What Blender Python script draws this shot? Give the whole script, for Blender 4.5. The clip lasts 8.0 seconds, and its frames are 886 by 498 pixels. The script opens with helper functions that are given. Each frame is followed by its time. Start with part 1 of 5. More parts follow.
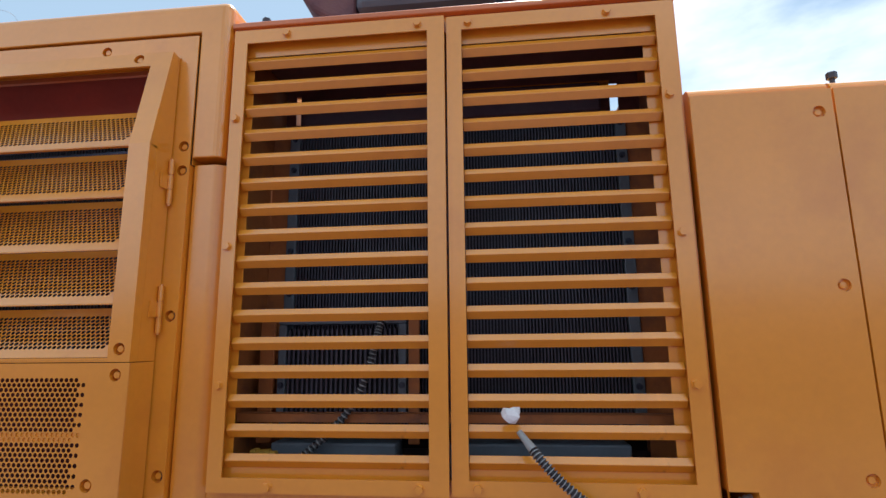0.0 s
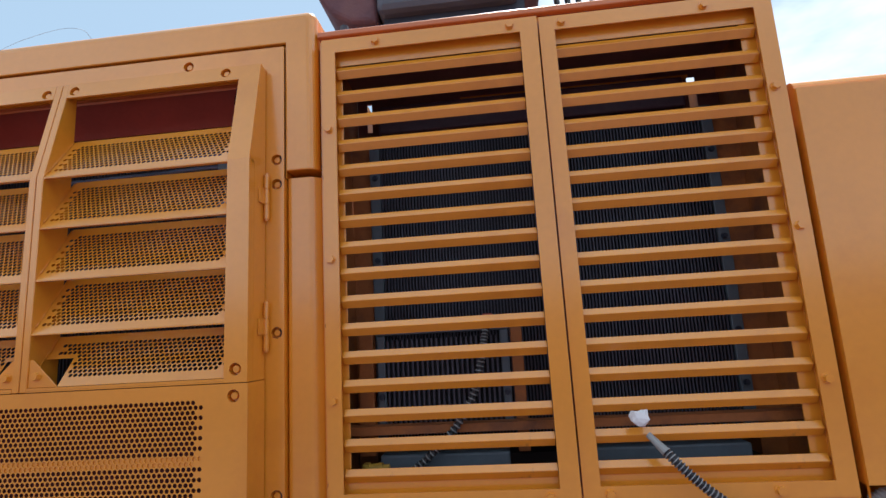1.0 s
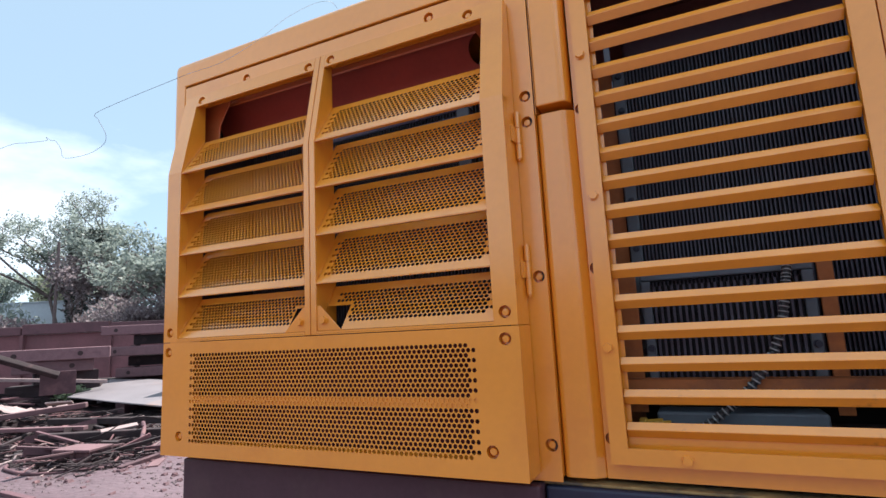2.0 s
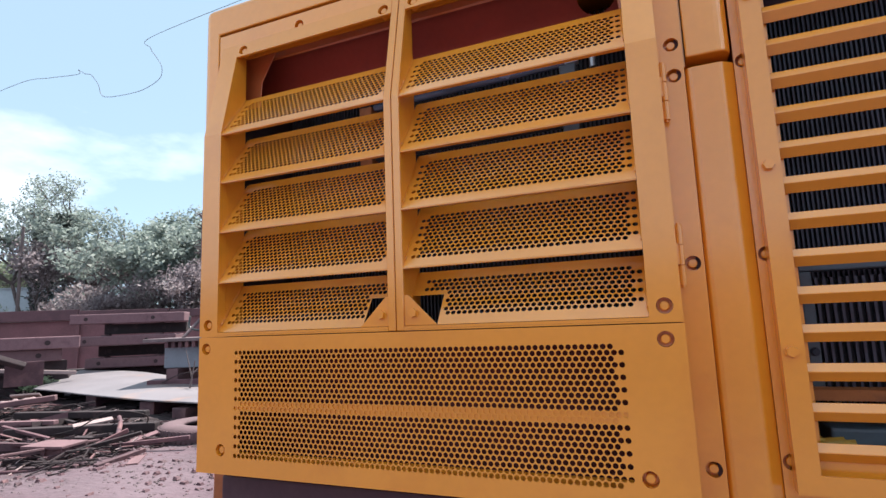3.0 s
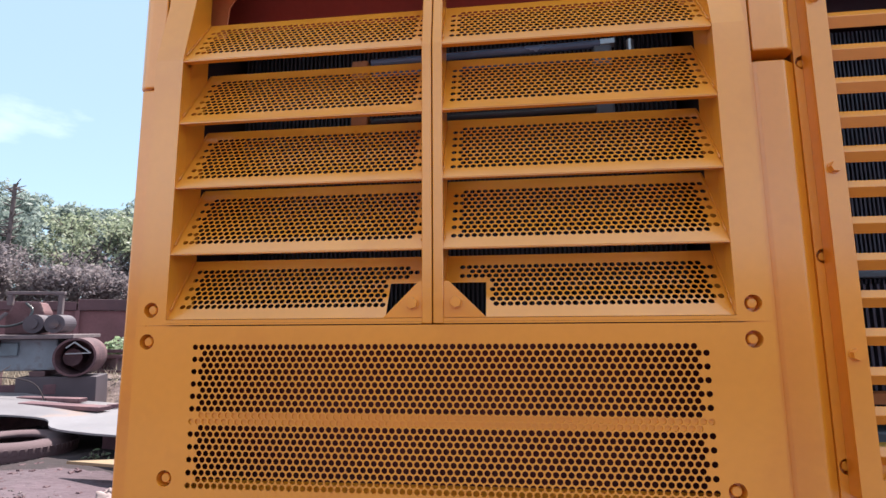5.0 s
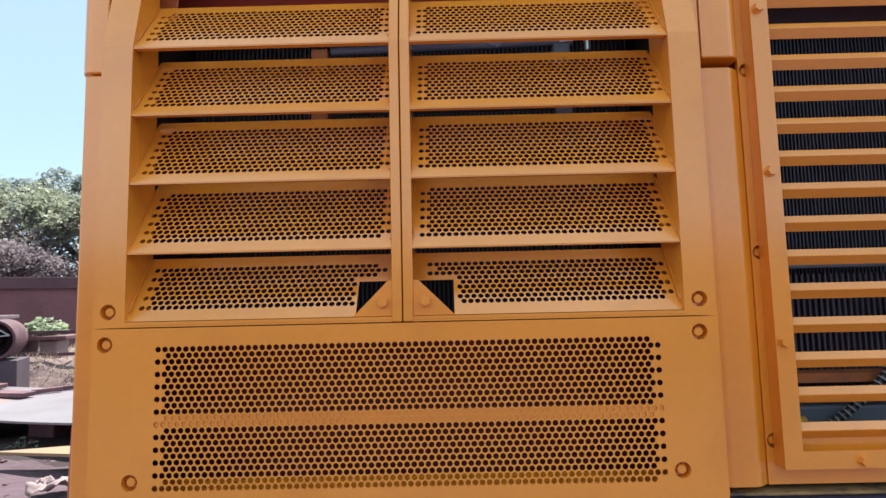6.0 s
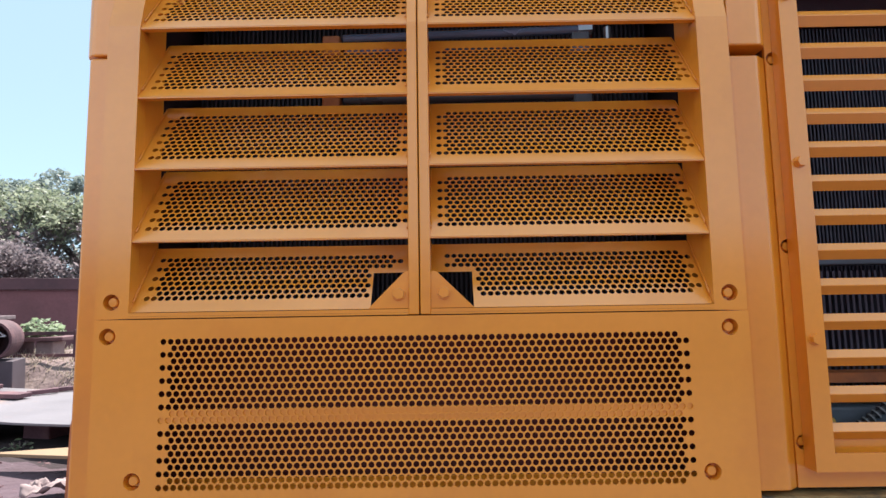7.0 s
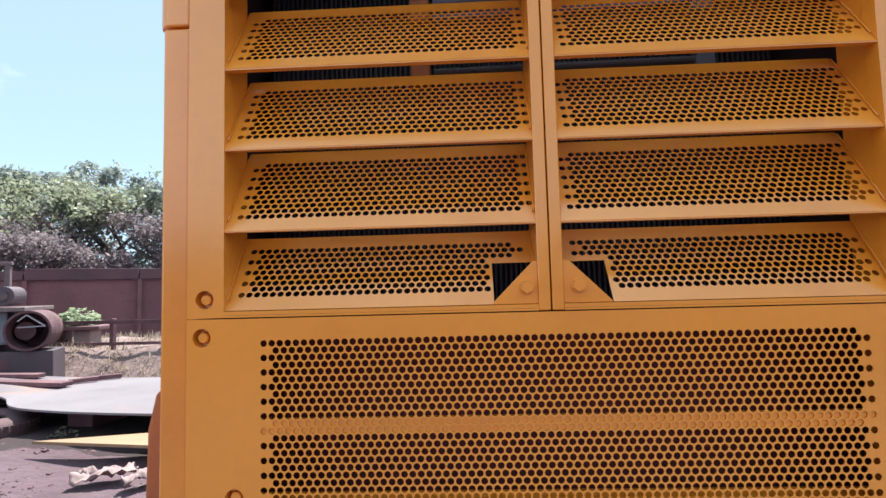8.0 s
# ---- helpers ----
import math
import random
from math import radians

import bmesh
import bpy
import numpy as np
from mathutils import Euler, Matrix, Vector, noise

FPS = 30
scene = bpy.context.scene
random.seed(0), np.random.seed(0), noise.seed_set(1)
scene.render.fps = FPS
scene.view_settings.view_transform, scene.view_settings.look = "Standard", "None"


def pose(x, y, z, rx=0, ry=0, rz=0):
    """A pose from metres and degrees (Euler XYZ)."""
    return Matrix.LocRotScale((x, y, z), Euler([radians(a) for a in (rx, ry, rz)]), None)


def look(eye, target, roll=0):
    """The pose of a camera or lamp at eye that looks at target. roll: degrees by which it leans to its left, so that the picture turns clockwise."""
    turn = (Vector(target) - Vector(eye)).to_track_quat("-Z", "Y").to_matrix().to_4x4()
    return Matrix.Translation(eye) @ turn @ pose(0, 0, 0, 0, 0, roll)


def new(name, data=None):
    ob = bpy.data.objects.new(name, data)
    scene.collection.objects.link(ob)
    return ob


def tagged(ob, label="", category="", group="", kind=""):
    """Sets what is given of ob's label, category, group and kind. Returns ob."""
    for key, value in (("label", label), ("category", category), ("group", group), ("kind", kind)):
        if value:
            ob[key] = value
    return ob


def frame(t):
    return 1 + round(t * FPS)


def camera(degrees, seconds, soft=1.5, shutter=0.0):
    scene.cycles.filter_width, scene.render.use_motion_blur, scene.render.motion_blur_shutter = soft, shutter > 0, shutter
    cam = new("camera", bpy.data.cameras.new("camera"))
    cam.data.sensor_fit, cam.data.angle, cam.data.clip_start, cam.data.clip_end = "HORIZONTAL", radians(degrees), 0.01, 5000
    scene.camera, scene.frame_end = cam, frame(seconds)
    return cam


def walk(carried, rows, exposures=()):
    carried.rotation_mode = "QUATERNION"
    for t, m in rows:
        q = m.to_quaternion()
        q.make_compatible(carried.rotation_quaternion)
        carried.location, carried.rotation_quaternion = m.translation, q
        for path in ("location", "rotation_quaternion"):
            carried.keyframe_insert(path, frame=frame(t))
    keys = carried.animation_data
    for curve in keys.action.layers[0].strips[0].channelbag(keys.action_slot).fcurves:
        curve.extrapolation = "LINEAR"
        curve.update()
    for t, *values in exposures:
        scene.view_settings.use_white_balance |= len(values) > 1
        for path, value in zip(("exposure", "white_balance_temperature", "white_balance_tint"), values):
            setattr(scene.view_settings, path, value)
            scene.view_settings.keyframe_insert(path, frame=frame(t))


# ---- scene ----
cam = camera(80.1, 8.0)
PATH = [
    (0, (1.83, -1.073, 1.658), (1.615, 0.883, 2.015), -0.6),
    (0.5, (1.712, -1.06, 1.666), (1.514, 0.899, 2.016), -0.7),
    (1, (1.573, -1.089, 1.686), (1.375, 0.87, 2.037), -3.2),
    (1.5, (1.465, -1.101, 1.658), (0.973, 0.812, 1.965), -1.9),
    (2, (1.357, -1.042, 1.626), (0.525, 0.751, 1.928), -2.9),
    (2.2, (1.306, -0.982, 1.626), (0.448, 0.801, 1.914), -3.9),
    (3.3, (0.909, -0.946, 1.656), (0.242, 0.918, 1.938), -1.0),
    (3.5, (0.869, -0.934, 1.662), (0.267, 0.948, 1.968), -0.3),
    (4, (0.794, -0.859, 1.662), (0.356, 1.056, 2.039), -0.3),
    (4.5, (0.707, -0.799, 1.632), (0.333, 1.129, 2.015), 0.0),
    (4.7, (0.669, -0.826, 1.622), (0.352, 1.117, 1.974), -0.1),
    (5.8, (0.578, -0.901, 1.659), (0.536, 1.09, 1.843), -1.1),
    (6, (0.582, -0.896, 1.669), (0.568, 1.096, 1.849), -1.3),
    (6.5, (0.564, -0.915, 1.67), (0.565, 1.076, 1.853), -1.7),
    (7, (0.547, -0.857, 1.649), (0.54, 1.133, 1.846), -0.9),
    (7.5, (0.496, -0.733, 1.661), (0.428, 1.258, 1.839), -1.0),
    (8, (0.385, -0.754, 1.665), (0.301, 1.24, 1.809), -1.5),
]
walk(cam, [(t, look(e, g, r)) for t, e, g, r in PATH], [(0.0, 2.2), (1.5, 2.28), (2.0, 2.42), (3.5, 2.48), (8.0, 2.52)])

# ---- world, sun ----
world = bpy.data.worlds.new("world")
scene.world = world
world.use_nodes = True
wn, wl = world.node_tree.nodes, world.node_tree.links
wn.clear()
w_out = wn.new("ShaderNodeOutputWorld")
w_bg = wn.new("ShaderNodeBackground")
w_bg.inputs["Strength"].default_value = 0.074
w_sky = wn.new("ShaderNodeTexSky")
w_sky.sky_type = "NISHITA"
w_sky.sun_disc = False
SUN_UP, SUN_SIDE = radians(62), radians(8)     # height of the sun; turn from +y towards +x
w_sky.sun_elevation = SUN_UP
w_sky.sun_rotation = SUN_SIDE
w_sky.air_density, w_sky.dust_density, w_sky.ozone_density = 0.7, 0.3, 3.0
w_tc = wn.new("ShaderNodeTexCoord")
w_map = wn.new("ShaderNodeMapping")
w_map.inputs["Scale"].default_value = (1.0, 1.0, 2.6)
w_map.inputs["Location"].default_value = (1.09, 2.99, 6.49)
w_noise = wn.new("ShaderNodeTexNoise")
w_noise.inputs["Scale"].default_value = 1.2
w_noise.inputs["Detail"].default_value = 9.0
w_noise.inputs["Roughness"].default_value = 0.55
w_ramp = wn.new("ShaderNodeValToRGB")
w_ramp.color_ramp.elements[0].position = 0.48
w_ramp.color_ramp.elements[1].position = 0.74
w_mix = wn.new("ShaderNodeMix")
w_mix.data_type = "RGBA"
w_mix.inputs["B"].default_value = (5.4, 5.6, 5.9, 1.0)
w_haze = wn.new("ShaderNodeMix")               # a thin even veil over the clear sky
w_haze.data_type = "RGBA"
w_haze.inputs["Factor"].default_value = 0.75
w_haze.inputs["B"].default_value = (1.45, 1.95, 2.2, 1.0)
wl.new(w_tc.outputs["Generated"], w_map.inputs["Vector"])
wl.new(w_map.outputs["Vector"], w_noise.inputs["Vector"])
wl.new(w_noise.outputs["Fac"], w_ramp.inputs["Fac"])
wl.new(w_ramp.outputs["Color"], w_mix.inputs["Factor"])
wl.new(w_sky.outputs["Color"], w_haze.inputs["A"])
wl.new(w_haze.outputs["Result"], w_mix.inputs["A"])
wl.new(w_mix.outputs["Result"], w_bg.inputs["Color"])
wl.new(w_bg.outputs["Background"], w_out.inputs["Surface"])

sun = new("sun", bpy.data.lights.new("sun", "SUN"))
sun.data.energy = 2.2
sun.data.angle = radians(0.6)
sun.data.color = (1.0, 0.95, 0.88)
sun_way = Vector((math.sin(SUN_SIDE) * math.cos(SUN_UP), math.cos(SUN_SIDE) * math.cos(SUN_UP), math.sin(SUN_UP)))
sun.matrix_basis = look(sun_way * 60, (0, 0, 0))


# ---- materials ----
def material(name, base, rough=0.5, metal=0.0, spread=0.12, scale=8.0, fine=90.0, bump=0.15, bump_scale=120.0,
             second=None, second_at=(0.55, 0.7), second_scale=3.0, coat=0.0, per_object=0.0):
    """A two-scale procedural surface: base colour varied by coarse and fine noise, an optional second colour in patches, fine relief."""
    m = bpy.data.materials.new(name)
    m.use_nodes = True
    n, l = m.node_tree.nodes, m.node_tree.links
    b = n["Principled BSDF"]
    tc = n.new("ShaderNodeTexCoord")
    big = n.new("ShaderNodeTexNoise")
    big.inputs["Scale"].default_value = scale
    big.inputs["Detail"].default_value = 5.0
    small = n.new("ShaderNodeTexNoise")
    small.inputs["Scale"].default_value = fine
    small.inputs["Detail"].default_value = 3.0
    for t in (big, small):
        l.new(tc.outputs["Object"], t.inputs["Vector"])
    add = n.new("ShaderNodeMath")
    add.operation = "MULTIPLY_ADD"
    add.inputs[1].default_value = 0.35
    l.new(small.outputs["Fac"], add.inputs[0])
    l.new(big.outputs["Fac"], add.inputs[2])
    ramp = n.new("ShaderNodeMapRange")
    ramp.inputs["From Min"].default_value, ramp.inputs["From Max"].default_value = 0.35, 1.0
    ramp.inputs["To Min"].default_value, ramp.inputs["To Max"].default_value = 1 - spread, 1 + spread
    l.new(add.outputs[0], ramp.inputs["Value"])
    scale_node = n.new("ShaderNodeVectorMath")
    scale_node.operation = "SCALE"
    scale_node.inputs[0].default_value = base
    last = ramp.outputs["Result"]
    if per_object:
        info = n.new("ShaderNodeObjectInfo")
        pr = n.new("ShaderNodeMapRange")
        pr.inputs["To Min"].default_value, pr.inputs["To Max"].default_value = 1 - per_object, 1 + per_object
        l.new(info.outputs["Random"], pr.inputs["Value"])
        mu = n.new("ShaderNodeMath")
        mu.operation = "MULTIPLY"
        l.new(last, mu.inputs[0])
        l.new(pr.outputs["Result"], mu.inputs[1])
        last = mu.outputs[0]
    l.new(last, scale_node.inputs["Scale"])
    col = scale_node.outputs["Vector"]
    if second:
        patch = n.new("ShaderNodeTexNoise")
        patch.inputs["Scale"].default_value = second_scale
        patch.inputs["Detail"].default_value = 8.0
        patch.inputs["Roughness"].default_value = 0.65
        l.new(tc.outputs["Object"], patch.inputs["Vector"])
        pm = n.new("ShaderNodeMapRange")
        pm.inputs["From Min"].default_value, pm.inputs["From Max"].default_value = second_at
        l.new(patch.outputs["Fac"], pm.inputs["Value"])
        mix = n.new("ShaderNodeMix")
        mix.data_type = "RGBA"
        mix.inputs["B"].default_value = (*second, 1)
        l.new(pm.outputs["Result"], mix.inputs["Factor"])
        l.new(col, mix.inputs["A"])
        col = mix.outputs["Result"]
    l.new(col, b.inputs["Base Color"])
    rr = n.new("ShaderNodeMapRange")
    rr.inputs["To Min"].default_value, rr.inputs["To Max"].default_value = max(rough - 0.08, 0.02), min(rough + 0.1, 1)
    l.new(big.outputs["Fac"], rr.inputs["Value"])
    l.new(rr.outputs["Result"], b.inputs["Roughness"])
    b.inputs["Metallic"].default_value = metal
    if coat:
        b.inputs["Coat Weight"].default_value = coat
        b.inputs["Specular IOR Level"].default_value = 0.1
        b.inputs["Coat Roughness"].default_value = 0.2
        b.inputs["Coat IOR"].default_value = 1.85
    if bump:
        bt = n.new("ShaderNodeTexNoise")
        bt.inputs["Scale"].default_value = bump_scale
        bt.inputs["Detail"].default_value = 4.0
        l.new(tc.outputs["Object"], bt.inputs["Vector"])
        bn = n.new("ShaderNodeBump")
        bn.inputs["Strength"].default_value = bump
        bn.inputs["Distance"].default_value = 0.4 / bump_scale
        l.new(bt.outputs["Fac"], bn.inputs["Height"])
        l.new(bn.outputs["Normal"], b.inputs["Normal"])
    return m


PAINT = material("yellow_paint", (0.80, 0.300, 0.024), 0.5, spread=0.10, scale=3.0, fine=60, bump=0.06, bump_scale=90, coat=1.0, second=(0.71, 0.246, 0.020), second_at=(0.52, 0.72), second_scale=4.0)
STAINED = material("stained_yellow_paint", (0.79, 0.292, 0.024), 0.5, spread=0.12, scale=6, fine=60, bump=0.06, bump_scale=90, coat=1.0, second=(0.20, 0.085, 0.025), second_at=(0.60, 0.74), second_scale=14)
# Darker brown-orange with near-black patches, for parts inside the bays.
PAINT_IN = material("brown_orange_paint", (0.40, 0.13, 0.035), 0.6, spread=0.25, scale=9, fine=80, second=(0.10, 0.045, 0.035), second_at=(0.5, 0.75), second_scale=6)
ROOF = material("faded_red_orange_paint", (0.62, 0.17, 0.055), 0.5, spread=0.15, scale=6, coat=0.6)
PRIMER = material("red_primer", (0.38, 0.065, 0.04), 0.65, spread=0.2, scale=6, fine=70, second=(0.13, 0.05, 0.05), second_at=(0.52, 0.8))
DARK_PAINT = material("navy_black_paint", (0.028, 0.034, 0.055), 0.45, spread=0.3, scale=5, second=(0.10, 0.08, 0.07), second_at=(0.62, 0.85))
SKIRT = material("dusty_brown_black_paint", (0.062, 0.027, 0.040), 0.6, spread=0.3, scale=5, second=(0.09, 0.06, 0.055), second_at=(0.5, 0.8))
NAVY = material("navy_deck_paint", (0.014, 0.020, 0.048), 0.5, spread=0.25, scale=12, second=(0.05, 0.045, 0.05), second_at=(0.6, 0.8), second_scale=8)
LEDGE = material("dirty_ledge", (0.30, 0.20, 0.08), 0.75, spread=0.35, scale=30, second=(0.09, 0.07, 0.05), second_at=(0.45, 0.6), second_scale=14)
FIN = material("cooler_fin", (0.068, 0.066, 0.092), 0.45, metal=0.2, spread=0.3, scale=14, fine=200)
# A darker copy of the fin colour, for the shade behind the louvres.
FIN_REAR = material("shaded_rear_fin", (0.036, 0.033, 0.042), 0.6, spread=0.3, scale=14, fine=200)
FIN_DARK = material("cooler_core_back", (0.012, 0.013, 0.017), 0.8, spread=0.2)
TANK = material("grey_blue_tank", (0.11, 0.135, 0.165), 0.5, spread=0.2, scale=9, second=(0.07, 0.07, 0.08), second_at=(0.55, 0.8))
STEEL = material("bare_steel", (0.45, 0.47, 0.5), 0.35, metal=0.8, spread=0.15)
# Lifted purple paints a haze of glare over the dark upper bay.
LINER = material("haze_purple_inside", (0.20, 0.085, 0.08), 0.8, spread=0.3)
# Dull red, darkened to paint in the shade seen through the lower holes.
BAY_RED = material("shaded_red_backing", (0.12, 0.022, 0.014), 0.7, spread=0.3, scale=8, second=(0.05, 0.02, 0.02), second_at=(0.55, 0.8))
# Near-black colour paints in the shade inside the bays and bores.
INNER = material("inside_shade_dark", (0.035, 0.019, 0.022), 0.85, spread=0.3)
RUBBER = material("black_corrugated_plastic", (0.035, 0.037, 0.042), 0.28, spread=0.2)
GREY_TIP = material("grey_plastic", (0.32, 0.33, 0.33), 0.5, spread=0.15)
WHITE_TAPE = material("white_tape", (0.78, 0.78, 0.80), 0.6, spread=0.06, scale=40)
ALU_PIPE = material("dull_aluminium_pipe", (0.16, 0.21, 0.30), 0.25, metal=0.6, spread=0.2)
# Light grey paints the gloss highlights along the hose ridges.
RIB_GLINT = material("rib_glint_grey", (0.30, 0.31, 0.32), 0.6, spread=0.3, scale=60)
FITTING = material("yellow_fitting", (0.62, 0.36, 0.05), 0.5, spread=0.2)
BED_PAINT = material("worn_blue_grey_paint", (0.17, 0.19, 0.23), 0.6, spread=0.25, scale=3, second=(0.10, 0.065, 0.07), second_at=(0.55, 0.72), second_scale=3)
BOOM = material("grey_blue_arm_steel", (0.085, 0.09, 0.12), 0.5, spread=0.25, scale=3, second=(0.09, 0.05, 0.045), second_at=(0.5, 0.75), second_scale=1.5)
RUST_ORANGE = material("rusty_orange_paint", (0.42, 0.13, 0.045), 0.7, spread=0.25, scale=6, second=(0.18, 0.07, 0.05), second_at=(0.55, 0.75), second_scale=7)
RUST = material("rusty_steel", (0.15, 0.066, 0.074), 0.75, spread=0.35, scale=2.5, fine=30, bump=0.4, bump_scale=30, second=(0.24, 0.14, 0.135), second_at=(0.5, 0.75), second_scale=2.0, per_object=0.25)
RUST_DARK = material("dark_scrap_steel", (0.100, 0.046, 0.058), 0.75, spread=0.4, scale=3, fine=30, bump=0.4, bump_scale=30, second=(0.17, 0.085, 0.085), second_at=(0.5, 0.75), per_object=0.3)
# Near-black for dark scrap; also paints in shade under and between things.
SCRAP_SHADE = material("black_scrap_and_shade", (0.026, 0.016, 0.019), 0.95, spread=0.4, scale=5, fine=40, bump=0.5, bump_scale=25, second=(0.075, 0.040, 0.042), second_at=(0.58, 0.8), second_scale=5, per_object=0.3)
BAND = material("weathered_wall_band", (0.105, 0.050, 0.060), 0.8, spread=0.3, scale=0.8, fine=12, second=(0.06, 0.032, 0.04), second_at=(0.5, 0.7), second_scale=0.9)
STACKED = material("dusty_stacked_beam", (0.155, 0.085, 0.098), 0.8, spread=0.3, scale=3, fine=30, bump=0.4, bump_scale=25, second=(0.09, 0.045, 0.055), second_at=(0.5, 0.75), per_object=0.25)
BANK = material("dry_earth_bank", (0.20, 0.145, 0.135), 0.95, spread=0.4, scale=3, fine=20, bump=0.8, bump_scale=12, second=(0.12, 0.075, 0.08), second_at=(0.48, 0.7), second_scale=1.6)
RUST_WALL = material("rusty_wall_sheet", (0.165, 0.070, 0.080), 0.8, spread=0.3, scale=0.9, fine=12, bump=0.3, bump_scale=12, second=(0.115, 0.055, 0.062), second_at=(0.5, 0.7), second_scale=0.7, per_object=0.15)
PALE_PLATE = material("pale_galvanised_plate", (0.19, 0.172, 0.188), 0.42, metal=0.0, spread=0.16, scale=1.2, fine=12, second=(0.30, 0.19, 0.15), second_at=(0.56, 0.72), second_scale=1.1, bump=0.15, bump_scale=20)
YELLOW_PLATE = material("sandy_painted_plate", (0.25, 0.165, 0.095), 0.7, spread=0.2, scale=2, second=(0.2, 0.13, 0.1), second_at=(0.55, 0.75))
GREY_STEEL = material("grey_machine_paint", (0.075, 0.056, 0.07), 0.6, spread=0.25, scale=2, second=(0.14, 0.075, 0.06), second_at=(0.56, 0.75), second_scale=2)
TYRE = material("dusty_rubber", (0.10, 0.06, 0.068), 0.85, spread=0.25, scale=4, fine=40, bump=0.3, bump_scale=40)
WOOD = material("weathered_timber", (0.14, 0.076, 0.085), 0.85, spread=0.3, scale=4, fine=60, bump=0.3, bump_scale=60, per_object=0.3)
RAG = material("pale_torn_sheet", (0.27, 0.20, 0.20), 0.8, spread=0.2, scale=10)
GROUND = material("gravelly_earth", (0.085, 0.053, 0.066), 0.95, spread=0.45, scale=1.3, fine=14, bump=0.9, bump_scale=9, second=(0.118, 0.082, 0.098), second_at=(0.45, 0.7), second_scale=0.6)
STONE = material("pale_rubble", (0.135, 0.10, 0.108), 0.9, spread=0.4, scale=6)
BARK = material("grey_brown_bark", (0.13, 0.10, 0.10), 0.9, spread=0.35, scale=6, fine=40, bump=0.5, bump_scale=30)


def leaf_material(name, base, dry):
    m = bpy.data.materials.new(name)
    m.use_nodes = True
    n, l = m.node_tree.nodes, m.node_tree.links
    b = n["Principled BSDF"]
    geo = n.new("ShaderNodeNewGeometry")
    mix = n.new("ShaderNodeMix")
    mix.data_type = "RGBA"
    mix.inputs["A"].default_value = (*base, 1)
    mix.inputs["B"].default_value = (*dry, 1)
    l.new(geo.outputs["Random Per Island"], mix.inputs["Factor"])
    l.new(mix.outputs["Result"], b.inputs["Base Color"])
    b.inputs["Roughness"].default_value = 0.55
    tr = n.new("ShaderNodeBsdfTranslucent")
    l.new(mix.outputs["Result"], tr.inputs["Color"])
    ms = n.new("ShaderNodeMixShader")
    ms.inputs["Fac"].default_value = 0.5
    out = n["Material Output"]
    l.new(b.outputs["BSDF"], ms.inputs[1])
    l.new(tr.outputs["BSDF"], ms.inputs[2])
    l.new(ms.outputs["Shader"], out.inputs["Surface"])
    return m


LEAF_GREEN = leaf_material("green_leaves", (0.20, 0.235, 0.15), (0.36, 0.39, 0.29))
# Leaf colours lifted to paint in the haze of distance.
LEAF_DARK = leaf_material("haze_paled_leaves", (0.17, 0.21, 0.19), (0.35, 0.40, 0.37))
LEAF_VINE = leaf_material("dark_vine_leaves", (0.05, 0.065, 0.06), (0.10, 0.12, 0.11))
LEAF_GREY = leaf_material("dry_grey_twigs", (0.165, 0.135, 0.15), (0.35, 0.30, 0.315))
LEAF_FRESH = leaf_material("fresh_shrub_leaves", (0.20, 0.27, 0.15), (0.40, 0.46, 0.32))
GRASS = leaf_material("dry_grass", (0.27, 0.22, 0.18), (0.44, 0.37, 0.30))


# ---- building helpers ----
def part(name, bm, material_, parent, label="", smooth=False, at=None):
    me = bpy.data.meshes.new(name)
    bm.normal_update()
    bm.to_mesh(me)
    bm.free()
    return link(name, me, material_, parent, label, smooth, at)


def link(name, me, material_, parent, label="", smooth=False, at=None):
    if material_ and not me.materials:
        me.materials.append(material_)
    if smooth:
        me.shade_smooth()
    ob = new(name, me)
    if parent is not None:
        ob.parent = parent
        if parent.get("world_base"):
            ob.matrix_parent_inverse = Matrix.Translation(parent.location).inverted()
    if at is not None:
        ob.matrix_basis = at
    if label:
        ob["label"] = label
    return ob


def from_lists(name, verts, faces):
    me = bpy.data.meshes.new(name)
    me.from_pydata(verts, [], faces)
    me.update()
    return me


def box(bm, x0, x1, y0, y1, z0, z1, bevel=0.0, seg=2, m=None):
    """Adds a box, its edges rounded, to bm."""
    vs = [bm.verts.new(p) for p in ((x0, y0, z0), (x1, y0, z0), (x1, y1, z0), (x0, y1, z0), (x0, y0, z1), (x1, y0, z1), (x1, y1, z1), (x0, y1, z1))]
    fs = [bm.faces.new([vs[i] for i in f]) for f in ((0, 3, 2, 1), (4, 5, 6, 7), (0, 1, 5, 4), (1, 2, 6, 5), (2, 3, 7, 6), (3, 0, 4, 7))]
    if m is not None:
        bmesh.ops.transform(bm, matrix=m, verts=vs)
    if bevel:
        es = list({e for f in fs for e in f.edges})
        bmesh.ops.bevel(bm, geom=es, offset=bevel, segments=seg, affect="EDGES", profile=0.5)


def new_box(*a, **k):
    bm = bmesh.new()
    box(bm, *a, **k)
    return bm


